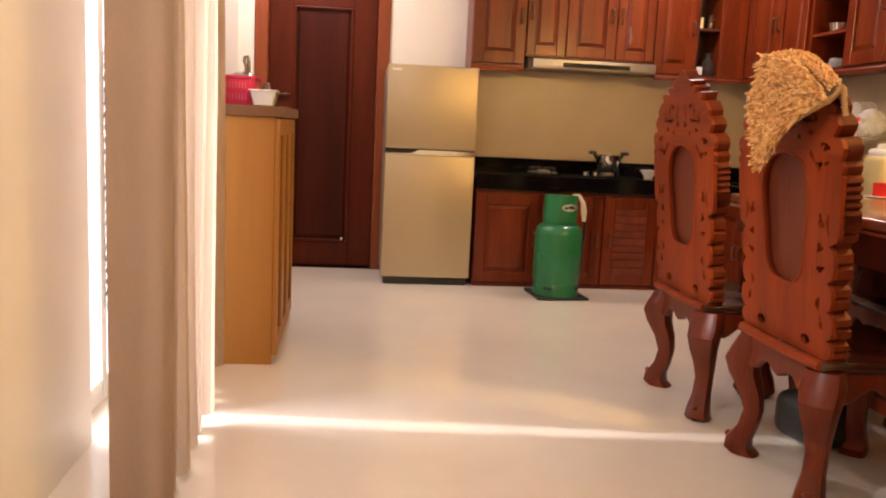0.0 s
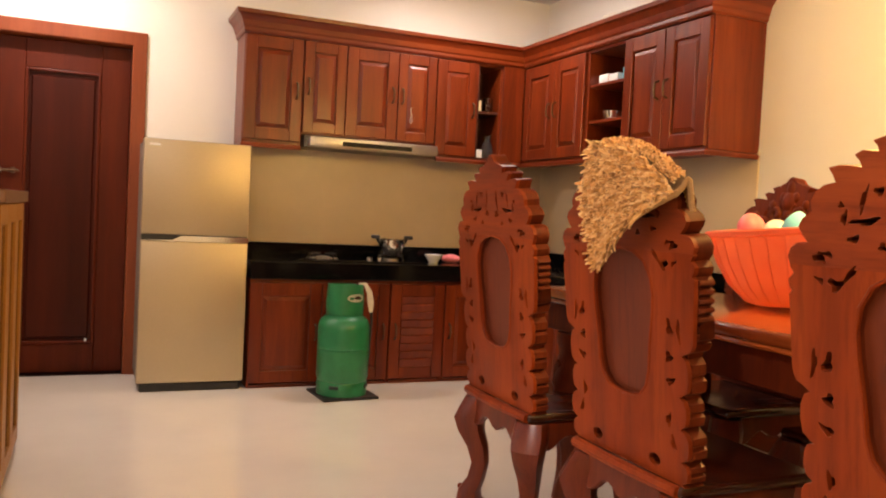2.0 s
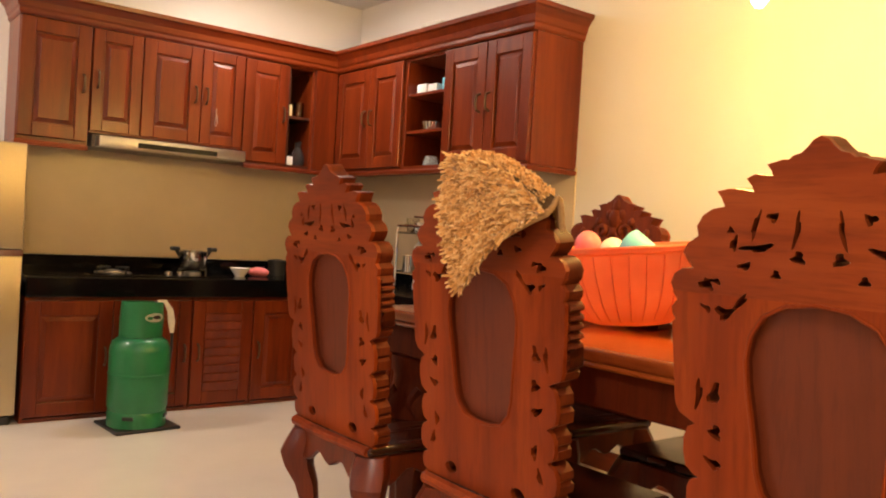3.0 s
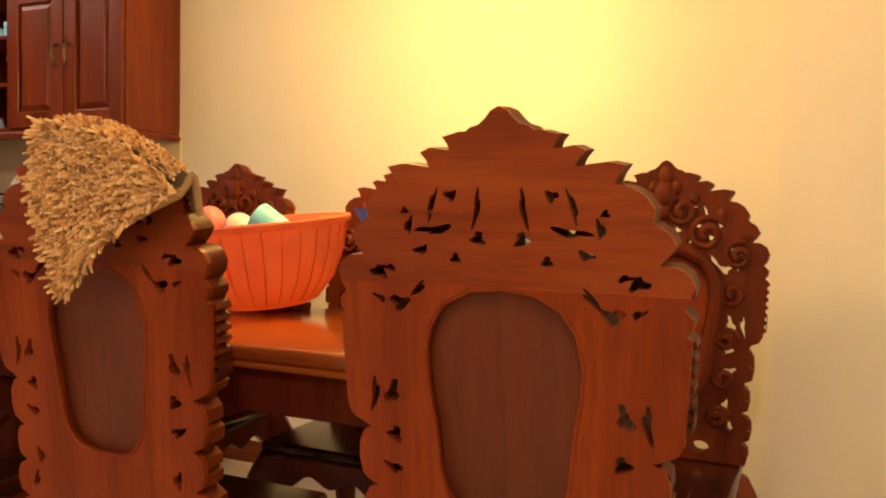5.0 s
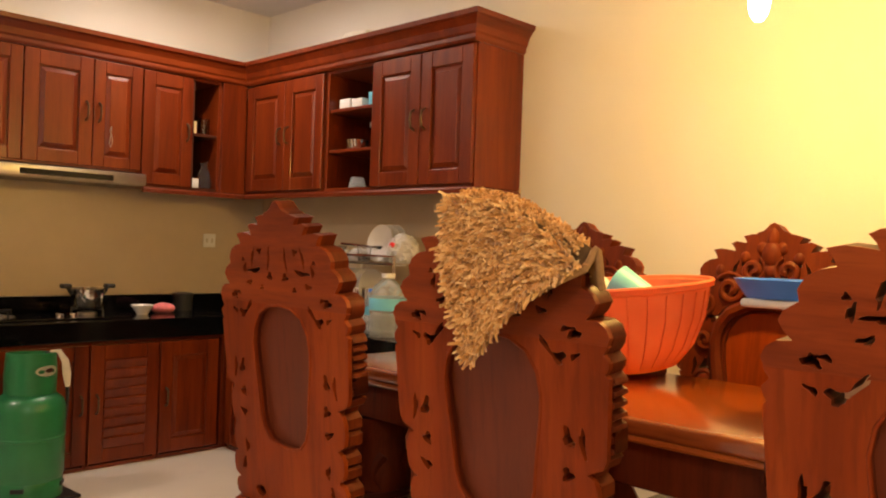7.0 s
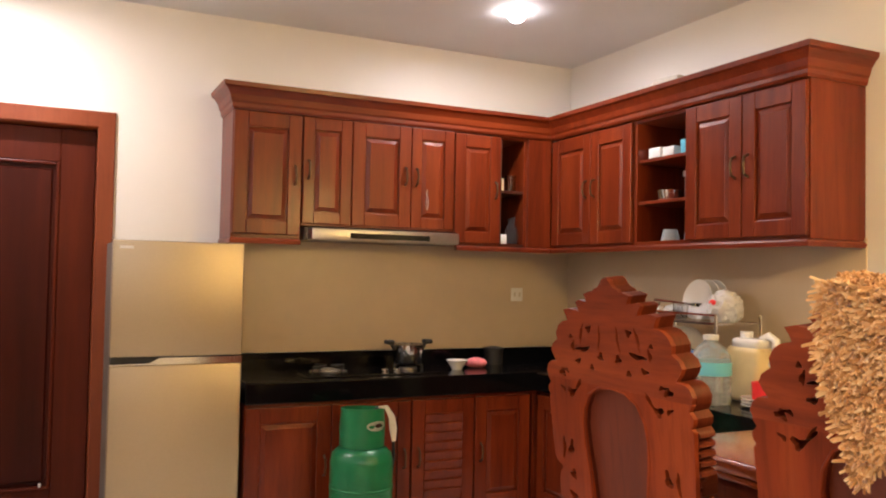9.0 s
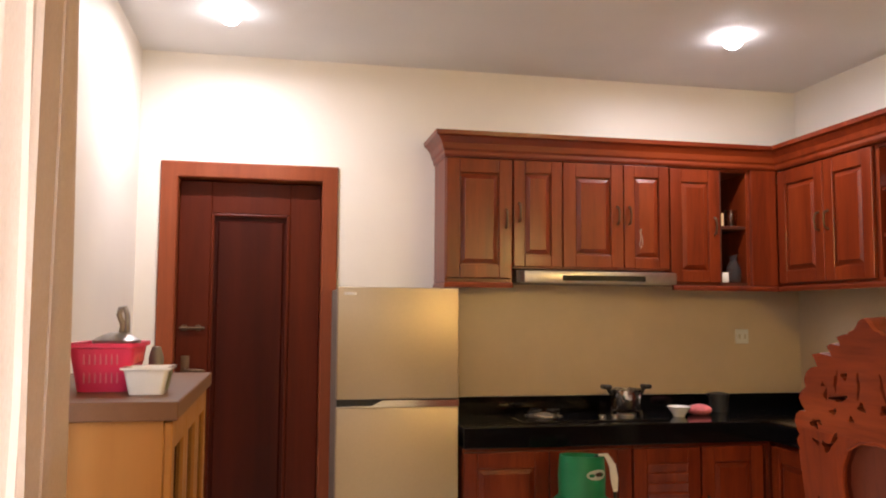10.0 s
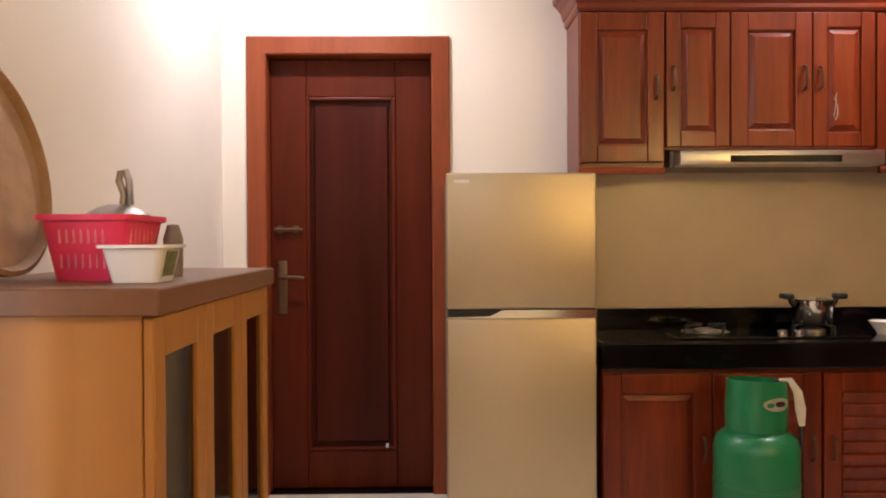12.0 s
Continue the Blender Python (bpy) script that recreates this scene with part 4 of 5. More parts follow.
for x in (TX0 + 0.11, TX1 - 0.11):
    for y in (TY0 + 0.17, TY1 - 0.17):
        lg = lathe([(0.06, 0), (0.085, 0.03), (0.075, 0.08), (0.055, 0.13), (0.058, 0.2), (0.08, 0.3), (0.10, 0.42), (0.105, 0.5), (0.09, 0.56), (0.085, 0.6), (0.095, 0.63), (0.095, TZ - 0.165)], 24)
        for v in lg.verts:
            k = 1 + 0.10 * math.cos(6 * math.atan2(v.co.y, v.co.x)) * math.sin(math.pi * min(1, v.co.z / 0.62))
            v.co.x, v.co.y = v.co.x * k, v.co.y * k
        leg = part("leg", moved(lg, pose(x, y, 0)), M_CARVE, tb, "dark fluted carved leg", True)
        for k in range(6):
            w = k * math.pi / 3
            curl = [(x + (0.105 - 0.02 * i / 10) * math.cos(w + 0.3 * math.sin(i * 0.63)), y + (0.105 - 0.02 * i / 10) * math.sin(w + 0.3 * math.sin(i * 0.63)), 0.36 + 0.02 * i) for i in range(11)]
            part("scroll", tube(curl, 0.014, 6, taper=[0.5 + 0.09 * i for i in range(11)]), M_CARVE, leg, "", True)
for x in (TX0 + 0.004, TX1 - 0.004):
    part("edge_bead", tube([(x, TY0 + 0.02, TZ - 0.046), (x, TY1 - 0.02, TZ - 0.046)], 0.008, 8), M_TABLE, tb, "", True)
part("stretcher", box((TX0 + TX1) / 2 - 0.04, TY0 + 0.2, 0.10, (TX0 + TX1) / 2 + 0.04, TY1 - 0.2, 0.15, 0.008), M_LEG, tb)

# ---- shaggy mat thrown over the middle chair ----
rug = thing("shaggy_mat", "tan shaggy bath mat thrown over the top of a carved chair", "bath mat")

# the near flap is a triangle-like corner: fold line from (A) to (B), hanging tip C
FA, FB, FC = Vector((2.05, -3.530, 1.304)), Vector((2.062, -3.858, 1.174)), Vector((2.008, -3.636, 0.985))
FOLD_UP = Vector((2.06, -3.684, 1.280))


def fold_line(f):
    """The crest of the fold, from A over its high point to B."""
    return FA * (1 - f) ** 2 + (2 * FOLD_UP - (FA + FB) / 2) * 2 * f * (1 - f) + FB * f * f


def flap(f, g):
    """f along the fold, g down towards the tip."""
    top = fold_line(f)
    p = top.lerp(FC, g)
    hollow = math.sin(math.pi * g) * f ** 3
    p.y += 0.018 * hollow + 0.010 * math.sin(math.pi * g) * (1 - f) ** 3
    p.z += 0.012 * hollow
    p.x -= 0.020 * math.sin(math.pi * min(1, g * 1.2)) + 0.012
    return p


def over_top(f, a):
    """The mat going over the chair and down its other face; its open end stands up as a small arch."""
    p = fold_line(f)
    end = f ** 6
    return Vector((p.x + 0.072 * a * (1 - 0.6 * f ** 3), p.y - 0.012 * a * end, p.z + (0.012 + 0.022 * end) * math.sin(math.pi * min(1, a * 1.15)) - 0.16 * max(0, a - 0.6) * (1 - 0.35 * end)))


NU, NV = 24, 16
rb = bmesh.new()
gr = [[rb.verts.new(flap(i / NU, j / NV * 0.985)) for j in range(NV + 1)] for i in range(NU + 1)]
for i in range(NU):
    for j in range(NV):
        rb.faces.new((gr[i][j], gr[i + 1][j], gr[i + 1][j + 1], gr[i][j + 1]))
# over the top and down the other face
far = []
for i in range(NU + 1):
    f = i / NU
    row = [gr[i][0]]
    for j in range(1, 6):
        a = j / 5
        row.append(rb.verts.new(over_top(f, a)))
    far.append(row)
for i in range(NU):
    for j in range(5):
        rb.faces.new((far[i][j + 1], far[i + 1][j + 1], far[i + 1][j], far[i][j]))
bmesh.ops.solidify(rb, geom=rb.faces[:], thickness=0.008)
part("backing", rb, M_RUG, rug, "brown woven backing", True)

hem_pts = [flap(1.0, i / 12 * 0.985) + Vector((-0.004, -0.004, -0.004)) for i in range(13)]
hem_pts = [over_top(1.0, 1 - i / 7) + Vector((0, -0.004, 0)) for i in range(7)] + hem_pts
part("hem", tube(hem_pts, 0.0075, 8), M_HEM, rug, "smooth tan edge binding", True)

rnd = random.Random(7)
verts, faces = [], []


def strand(p, way, length, r):
    way = way.normalized()
    s = way.orthogonal().normalized()
    t = way.cross(s)
    bend = Vector((rnd.uniform(-1, 1), rnd.uniform(-1, 1), rnd.uniform(-1.4, 0.2))) * length * 0.35
    k = len(verts)
    for q, rr in ((0.0, r), (0.55, r * 1.15), (1.0, r * 0.85)):
        c = p + way * length * q + bend * q * q
        for a in range(3):
            an = a * 2.094
            verts.append(c + (s * math.cos(an) + t * math.sin(an)) * rr)
    for ring in (0, 3):
        for a in range(3):
            b2 = (a + 1) % 3
            faces.append((k + ring + a, k + ring + b2, k + ring + 3 + b2, k + ring + 3 + a))
    faces.append((k + 6, k + 7, k + 8))


for _ in range(5200):
    f, g = rnd.random(), rnd.random() ** 0.62
    g = 1 - g
    p = flap(f, g * 0.985)
    edge = 0.5 * (f < 0.06) * -1 + 0.5 * (f > 0.97)
    strand(p, Vector((-1, rnd.uniform(-0.5, 0.5) - edge * 0.6, rnd.uniform(-1.1, 0.3) + 1.1 * (1 - g) ** 6)), rnd.uniform(0.016, 0.034), rnd.uniform(0.0028, 0.0040))
for _ in range(1500):
    f, a = rnd.random() * 0.95, rnd.random() * 0.9
    q = over_top(f, a)
    strand(q, Vector((-0.8 + a * 1.6, rnd.uniform(-0.6, 0.6), 0.75)), rnd.uniform(0.009, 0.016), rnd.uniform(0.0023, 0.0032))
me = bpy.data.meshes.new("shag")
me.from_pydata([tuple(v) for v in verts], [], faces)
me.materials.append(M_STRAND)
shag = new("shag", me)
shag.parent = rug
tagged(shag, "tan chenille pile", kind="stuff")


# ---- things on the table ----
BX, BY = 2.97, -3.375
basin = thing("plastic_basin", "large orange-red ribbed plastic basin full of toys on the table", "basin", (BX, BY, TZ))
prof = [(0.0, 0.004), (0.115, 0.004), (0.145, 0.016), (0.19, 0.08), (0.222, 0.165), (0.238, 0.25), (0.25, 0.255), (0.252, 0.268), (0.246, 0.272), (0.233, 0.262), (0.217, 0.165), (0.185, 0.083), (0.14, 0.022), (0.0, 0.010)]
basin.matrix_basis = pose(BX, BY, TZ + 0.0145, -4, -5, 0) @ Matrix.Diagonal((1, 1.13, 0.965, 1))
bb = lathe(prof, 120, cap=False)
for v in bb.verts:
    a = math.atan2(v.co.y, v.co.x)
    if 0.02 < v.co.z < 0.245:
        k = 1 + 0.002 * math.cos(30 * a)
        v.co.x *= k
        v.co.y *= k
for v in bb.verts:
    v.co.x *= 1.05
    v.co.y *= 1.05
part("bowl", bb, M_BASIN, basin, "", True)
rib_mesh = mesh_of("rib", tube([(0.156, 0, 0.022), (0.201, 0, 0.08), (0.235, 0, 0.165), (0.2515, 0, 0.245)], 0.0022, 6), M_BASIN, True)
for k in range(30):
    rib = new("rib", rib_mesh)
    rib.parent = basin
    rib.matrix_basis = pose(0, 0, 0, 0, 0, 12 * k)
rimb = bmesh.new()
tube([(0.259 * math.cos(a), 0.259 * math.sin(a), 0.269) for a in (2 * math.pi * i / 48 for i in range(49))], 0.007, 8, rimb)
part("rim", rimb, M_BASIN, basin, "", True)
# Added dark prop, where only shade shows beneath the tilted basin.
solid("trivet", box(-0.05, -0.07, 0, 0.05, 0.07, 0.018, 0.005, 2), M_DARKIN, "added dark block propping up the tilted basin", "trivet", (BX + 0.075, BY - 0.02, TZ))


def cup(name, mat, label, category, at, tilt, r0=0.035, r1=0.045, h=0.09):
    b = lathe([(0, 0), (r0, 0), (r1, h), (r1 - 0.004, h), (r0 - 0.004, 0.006), (0, 0.006)], 24, cap=False)
    ob = solid(name, b, mat, label, category)
    ob.matrix_basis = pose(*at, *tilt)
    return ob


def ball_toy(mat, label, at, r, squash=(1, 1, 1)):
    b = bmesh.new()
    bmesh.ops.create_uvsphere(b, u_segments=20, v_segments=14, radius=r, matrix=Matrix.Diagonal((*squash, 1)))
    for v in b.verts:
        v.co *= 1 + 0.08 * noise.noise(v.co * 18)
    solid("toy", b, mat, label, "toy", at, 0, "toys in the basin")


cup("toy_cup", M_TEAL, "turquoise plastic toy cup lying in the basin", "toy cup", (BX - 0.03, BY - 0.11, TZ + 0.225), (0, 62, 100), 0.043, 0.056, 0.12)
ball_toy(M_PINKBAG, "pink and white soft toy in the basin", (BX - 0.07, BY + 0.155, TZ + 0.268), 0.05, (1, 0.9, 1.05))
ball_toy(M_CERAMIC, "white soft toy in the basin", (BX - 0.03, BY + 0.075, TZ + 0.252), 0.05)
ball_toy(M_YELLOW, "yellow plastic toy in the basin", (BX + 0.07, BY + 0.19, TZ + 0.245), 0.045, (1.1, 1, 0.8))
ball_toy(M_RED, "red plastic toy in the basin", (BX + 0.06, BY + 0.05, TZ + 0.20), 0.06, (1, 1.2, 0.8))
ball_toy(M_YELLOW, "yellow toy ball in the basin", (BX - 0.02, BY + 0.02, TZ + 0.09), 0.085)
ball_toy(M_BLUE, "blue toy ball in the basin", (BX + 0.10, BY + 0.0, TZ + 0.12), 0.07)
# items at the near end of the table
box_w = bmesh.new()
box(-0.10, -0.17, 0, 0.10, 0.17, 0.252, 0.015, 3, bm=box_w)
solid("storage_box", box_w, M_RATTAN, "brown woven storage box on the table", "storage box", (2.74, -4.27, TZ), 0)
solid("white_tray", box(-0.08, -0.15, 0, 0.08, 0.15, 0.02, 0.008, 3), M_WHITE, "white plastic tray lying across the storage box", "tray", (2.74, -4.03, TZ + 0.2525), 4)
solid("blue_bowl", lathe([(0, 0), (0.09, 0), (0.12, 0.045), (0.114, 0.045), (0.086, 0.006), (0, 0.006)], 32, cap=False), M_BLUE, "shallow blue plastic bowl on a white tray", "bowl", (2.74, -3.96, TZ + 0.2735))
solid("jar", lathe([(0, 0), (0.03, 0), (0.034, 0.01), (0.034, 0.05), (0.026, 0.06), (0.026, 0.07), (0, 0.07)], 24, cap=False), M_CREAM, "cream plastic jar on the table", "jar", (2.76, -4.40, TZ + 0.2525))
cup("mug", M_TEAL, "turquoise plastic mug on the storage box", "mug", (2.69, -4.33, TZ + 0.2525), (0, 0, 0), 0.03, 0.036, 0.08)
solid("bag", box(-0.09, -0.12, 0, 0.09, 0.12, 0.17, 0.05, 4), M_BLACK, "soft black bag on the floor under the table", "bag", (2.47, -3.29, 0), 10)

# ---- things on the worktop ----
hob = thing("gas_hob", "black glass two-burner gas hob let into the worktop", "gas hob", (2.36, -0.31, CT1 - 0.001))
part("glass_plate", box(-0.40, -0.17, 0, 0.40, 0.17, 0.009, 0.004, 2), M_GLASSBLACK, hob)
for x in (-0.22, 0.25):
    part("burner", lathe([(0.0, 0.009), (0.05, 0.009), (0.05, 0.022), (0.03, 0.028), (0, 0.028)], 24, centre=(x, 0.02, 0), cap=False), M_GREYMETAL, hob, "", True)
    gs = bmesh.new()
    for k in range(4):
        a = k * math.pi / 2 + 0.4
        tube([(x + 0.11 * math.cos(a), 0.02 + 0.11 * math.sin(a), 0.009), (x + 0.11 * math.cos(a), 0.02 + 0.11 * math.sin(a), 0.04), (x + 0.02 * math.cos(a), 0.02 + 0.02 * math.sin(a), 0.042)], 0.005, 6, gs)
    part("pan_support", gs, M_BLACK, hob)
part("drip_tray", lathe([(0.06, 0.009), (0.10, 0.0095), (0.102, 0.013), (0.06, 0.012)], 32, centre=(-0.22, 0.02, 0)), M_STEEL, hob, "steel drip ring", True)
for x in (0.05, 0.12):
    part("knob", lathe([(0.02, 0.009), (0.02, 0.028), (0.014, 0.033), (0, 0.033)], 16, centre=(x, -0.13, 0), cap=False), M_CHROME, hob, "chrome knob", True)

pot = thing("cooking_pot", "steel cooking pot with black handles on the hob", "cooking pot", (2.61, -0.29, CT1 + 0.043))
part("body", lathe([(0, 0), (0.085, 0), (0.095, 0.012), (0.098, 0.10), (0.103, 0.104), (0.096, 0.106), (0.092, 0.015), (0, 0.006)], 36, cap=False), M_CHROME, pot, "", True)
for s in (-1, 1):
    ear = tube([(s * 0.096, 0, 0.075), (s * 0.112, 0, 0.092), (s * 0.122, 0, 0.112)], 0.012, 8)
    box(s * 0.135 - 0.028, -0.034, 0.104, s * 0.135 + 0.028, 0.034, 0.128, 0.009, 3, bm=ear)
    part("handle", ear, M_BLACK, pot, "black handle", True)
solid("bowl", lathe([(0, 0), (0.03, 0), (0.032, 0.008), (0.065, 0.055), (0.061, 0.055), (0.028, 0.012), (0, 0.01)], 28, cap=False), M_CERAMIC, "white ceramic rice bowl on the worktop", "bowl", (2.9, -0.33, CT1))
pk = bmesh.new()
bmesh.ops.create_uvsphere(pk, u_segments=20, v_segments=12, radius=0.065, matrix=Matrix.Diagonal((1.1, 0.8, 0.5, 1)))
for v in pk.verts:
    v.co *= 1 + 0.18 * noise.noise(v.co * 25)
    v.co.z = max(v.co.z, -0.028)
solid("food_packet", pk, M_PINKBAG, "crumpled pink food packet on the worktop", "packet", (3.06, -0.27, CT1 + 0.028))
pot.matrix_basis = pot.matrix_basis @ Matrix.Diagonal((0.86, 0.86, 1.02, 1))
cn = thing("canister", "small black canister with a lid on the worktop", "canister", (3.25, -0.13, CT1))
part("body", lathe([(0, 0), (0.065, 0), (0.068, 0.1), (0, 0.1)], 24, cap=False), M_BLACK, cn, "", True)
cn.matrix_basis = cn.matrix_basis @ Matrix.Scale(0.85, 4)
part("lid", lathe([(0, 0.1), (0.074, 0.1), (0.074, 0.12), (0.02, 0.13), (0, 0.13)], 24, cap=False), M_BLACK, cn, "", True)

# wall socket
so = thing("wall_socket", "square white double wall socket on the splashback", "wall socket", (3.48, -0.0101, 1.195))
part("plate", box(-0.043, -0.009, -0.043, 0.043, 0, 0.043, 0.004, 2), M_WHITE, so, "", True)
for x in (-0.018, 0.018):
    part("outlet", box(x - 0.007, -0.0105, -0.014, x + 0.007, -0.009, 0.014, 0.001), M_TAG, so, "pale recessed slots")

# dish rack with plates, bags, bottles, jug
RX, RY, RT = 3.665, -1.43, 0.34
rk = thing("dish_rack", "chrome wire dish rack on the worktop", "dish rack", (RX, RY, CT1))
for x in (-0.14, 0.14):
    for y in (-0.29, 0.29):
        part("post", tube([(x, y, 0), (x, y, RT + 0.04)], 0.008, 8), M_CHROME, rk, "", True)
for z in (0.10, RT):
    ww = bmesh.new()
    tube([(-0.14, -0.29, z), (0.14, -0.29, z), (0.14, 0.29, z), (-0.14, 0.29, z), (-0.14, -0.29, z)], 0.006, 8, ww)
    ws = part("wire_shelf", ww, M_CHROME, rk, "", True)
    for i in range(13):
        y = -0.264 + i * 0.044
        part("wire", tube([(-0.14, y, z), (0.14, y, z)], 0.003, 6), M_CHROME, ws, "", True)
part("guard_rail", tube([(-0.14, -0.29, RT + 0.04), (-0.14, 0.29, RT + 0.04)], 0.006, 8), M_CHROME, rk, "", True)


def plate(at, rx, ry, r=0.115, label="white dinner plate standing in the dish rack"):
    b = lathe([(0, 0), (r * 0.6, 0), (r, 0.018), (r, 0.022), (r * 0.6, 0.005), (0, 0.005)], 32, cap=False)
    ob = solid("plate", b, M_CERAMIC, label, "plate", group="plates in the rack")
    ob.matrix_basis = pose(*at, rx, ry, 0)


for i in range(3):
    plate((RX + 0.0 + 0.03 * i, -1.47 - 0.02 * i, CT1 + RT + 0.103), 0, -80, 0.10)
for i in range(4):
    plate((3.66, -1.24 - i * 0.05, CT1 + 0.105 + 0.1), 80, 0, 0.10)


def crumpled_bag(at, size, seed, label, print_mat=None):
    """A loose plastic bag: a creased lump with a gathered neck."""
    t = thing("plastic_bag", label, "bag", at)
    b = bmesh.new()
    bmesh.ops.create_icosphere(b, subdivisions=4, radius=1.0)
    shift = Vector((seed * 3.1, seed * 1.7, seed))
    for v in b.verts:
        d = v.co.normalized()
        crease = abs(noise.noise(d * 3.2 + shift)) * 0.35 + abs(noise.noise(d * 8.0 + shift)) * 0.14
        q = d * (1.12 - crease)
        v.co = Vector((q.x * size[0], q.y * size[1], max(-0.75, q.z) * size[2] + 0.75 * size[2]))
    part("film", b, M_BAG, t, "", True)
    if print_mat:
        p = bmesh.new()
        bmesh.ops.create_uvsphere(p, u_segments=14, v_segments=8, radius=1.0, matrix=pose(-size[0] * 0.93, 0.1 * size[1], size[2] * 1.05) @ Matrix.Diagonal((0.006, size[1] * 0.28, size[2] * 0.2, 1)))
        part("print", p, print_mat, t, "faded red print", True)


crumpled_bag((RX - 0.02, -1.655, CT1 + RT + 0.006), (0.075, 0.085, 0.085), 1, "crumpled white plastic bag with red print on the rack", M_RED)
crumpled_bag((RX - 0.04, -1.33, CT1 + RT + 0.006), (0.05, 0.06, 0.04), 2, "small crumpled clear bag on the rack")
crumpled_bag((3.45, -1.56, CT1), (0.07, 0.09, 0.07), 4, "crumpled clear plastic bag beside the bottle")
for x, y in ((RX - 0.09, -1.22), (RX - 0.08, -1.42)):
    cup("drinking_glass", M_CLEAR, "clear drinking glass on the dish rack", "cup", (x, y, CT1 + RT + 0.006), (0, 0, 0), 0.03, 0.04, 0.08)
cup("steel_bowl", M_CHROME, "small steel bowl upside down on the rack", "bowl", (RX - 0.05, -1.245, CT1 + RT + 0.066), (180, 0, 0), 0.035, 0.055, 0.06)
for i, (y0, y1) in enumerate(((-1.16, -1.40), (-1.25, -1.50))):
    la = thing("ladle", "long steel kitchen spoon lying on the rack", "spoon", (RX - 0.10, 0, CT1 + RT + 0.012 + 0.05 * i))
    part("shaft", tube([(0, y0, 0.035), (0, (y0 + y1) / 2, 0.03), (0.02, y1, 0.02)], 0.006, 8), M_CHROME, la, "", True)
    part("scoop", moved(lathe([(0, 0), (0.02, 0.004), (0.034, 0.02), (0.031, 0.02), (0.018, 0.007), (0, 0.003)], 18, cap=False), pose(0.02, y1 - 0.03, 0.008)), M_CHROME, la, "", True)
for x, y in ((3.58, -1.2), (3.60, -1.36), (3.58, -1.48), (3.62, -1.60)):
    cup("steel_cup", M_CHROME, "steel cup on the lower wire shelf", "cup", (x, y, CT1 + 0.106), (0, 0, 0), 0.04, 0.042, 0.1)


def bottle(at, r, h, mat, capmat, label):
    t = thing("water_bottle", label, "bottle", at)
    rows = [(0, 0), (r * 0.9, 0), (r, 0.015)]
    for i in range(7):
        z = h * (0.10 + 0.075 * i)
        rows += [(r, z), (r * 0.955, z + h * 0.02), (r, z + h * 0.04)]
    rows += [(r * 0.96, h * 0.68), (r * 0.75, h * 0.80), (r * 0.36, h * 0.90), (r * 0.33, h * 0.95), (0, h * 0.95)]
    part("body", lathe(rows, 28, cap=False), mat, t, "", True)
    part("label_band", lathe([(r * 1.01, h * 0.42), (r * 1.02, h * 0.43), (r * 1.02, h * 0.60), (r * 1.01, h * 0.61)], 28, cap=False), M_TEAL, t, "blue paper band", True)
    part("cap", lathe([(0, h * 0.93), (r * 0.38, h * 0.93), (r * 0.38, h), (0, h)], 20, cap=False), capmat, t, "", True)


bottle((3.42, -1.80, CT1), 0.088, 0.30, M_MILKY, M_WHITE, "large clear water bottle with a blue band")
bottle((3.42, -1.675, CT1), 0.032, 0.22, M_MILKY, M_BLUE, "small clear water bottle with a blue band")
jug = thing("plastic_jug", "cream plastic jerrycan of yellow oil with a handle", "jug", (3.64, -1.835, CT1), 0)
part("body", box(-0.08, -0.10, 0, 0.08, 0.10, 0.25, 0.03, 4), M_CREAM, jug, "", True)
part("shoulder", box(-0.07, -0.09, 0.235, 0.07, 0.075, 0.285, 0.022, 4), M_CERAMIC, jug, "paler empty top", True)
part("handle", tube([(0, -0.05, 0.28), (0, -0.09, 0.30), (0, -0.125, 0.28), (0, -0.13, 0.21), (0, -0.10, 0.17)], 0.019, 10), M_CERAMIC, jug, "", True)
part("cap", lathe([(0, 0.28), (0.028, 0.28), (0.028, 0.312), (0, 0.312)], 18, centre=(0, 0.04, 0), cap=False), M_WHITE, jug, "", True)
for i in range(3):
    solid("saucer", lathe([(0, 0), (0.05, 0), (0.085, 0.010), (0.084, 0.014), (0.05, 0.005), (0, 0.005)], 28, cap=False), M_CERAMIC, "white saucer in a short stack under a red cup", "saucer", (3.53, -1.985, CT1 + 0.0145 * i), 0, "stacked saucers")
cup("red_cup", M_RED, "red plastic cup on a stack of saucers", "cup", (3.53, -1.985, CT1 + 0.0345), (0, 0, 0), 0.038, 0.042, 0.075)

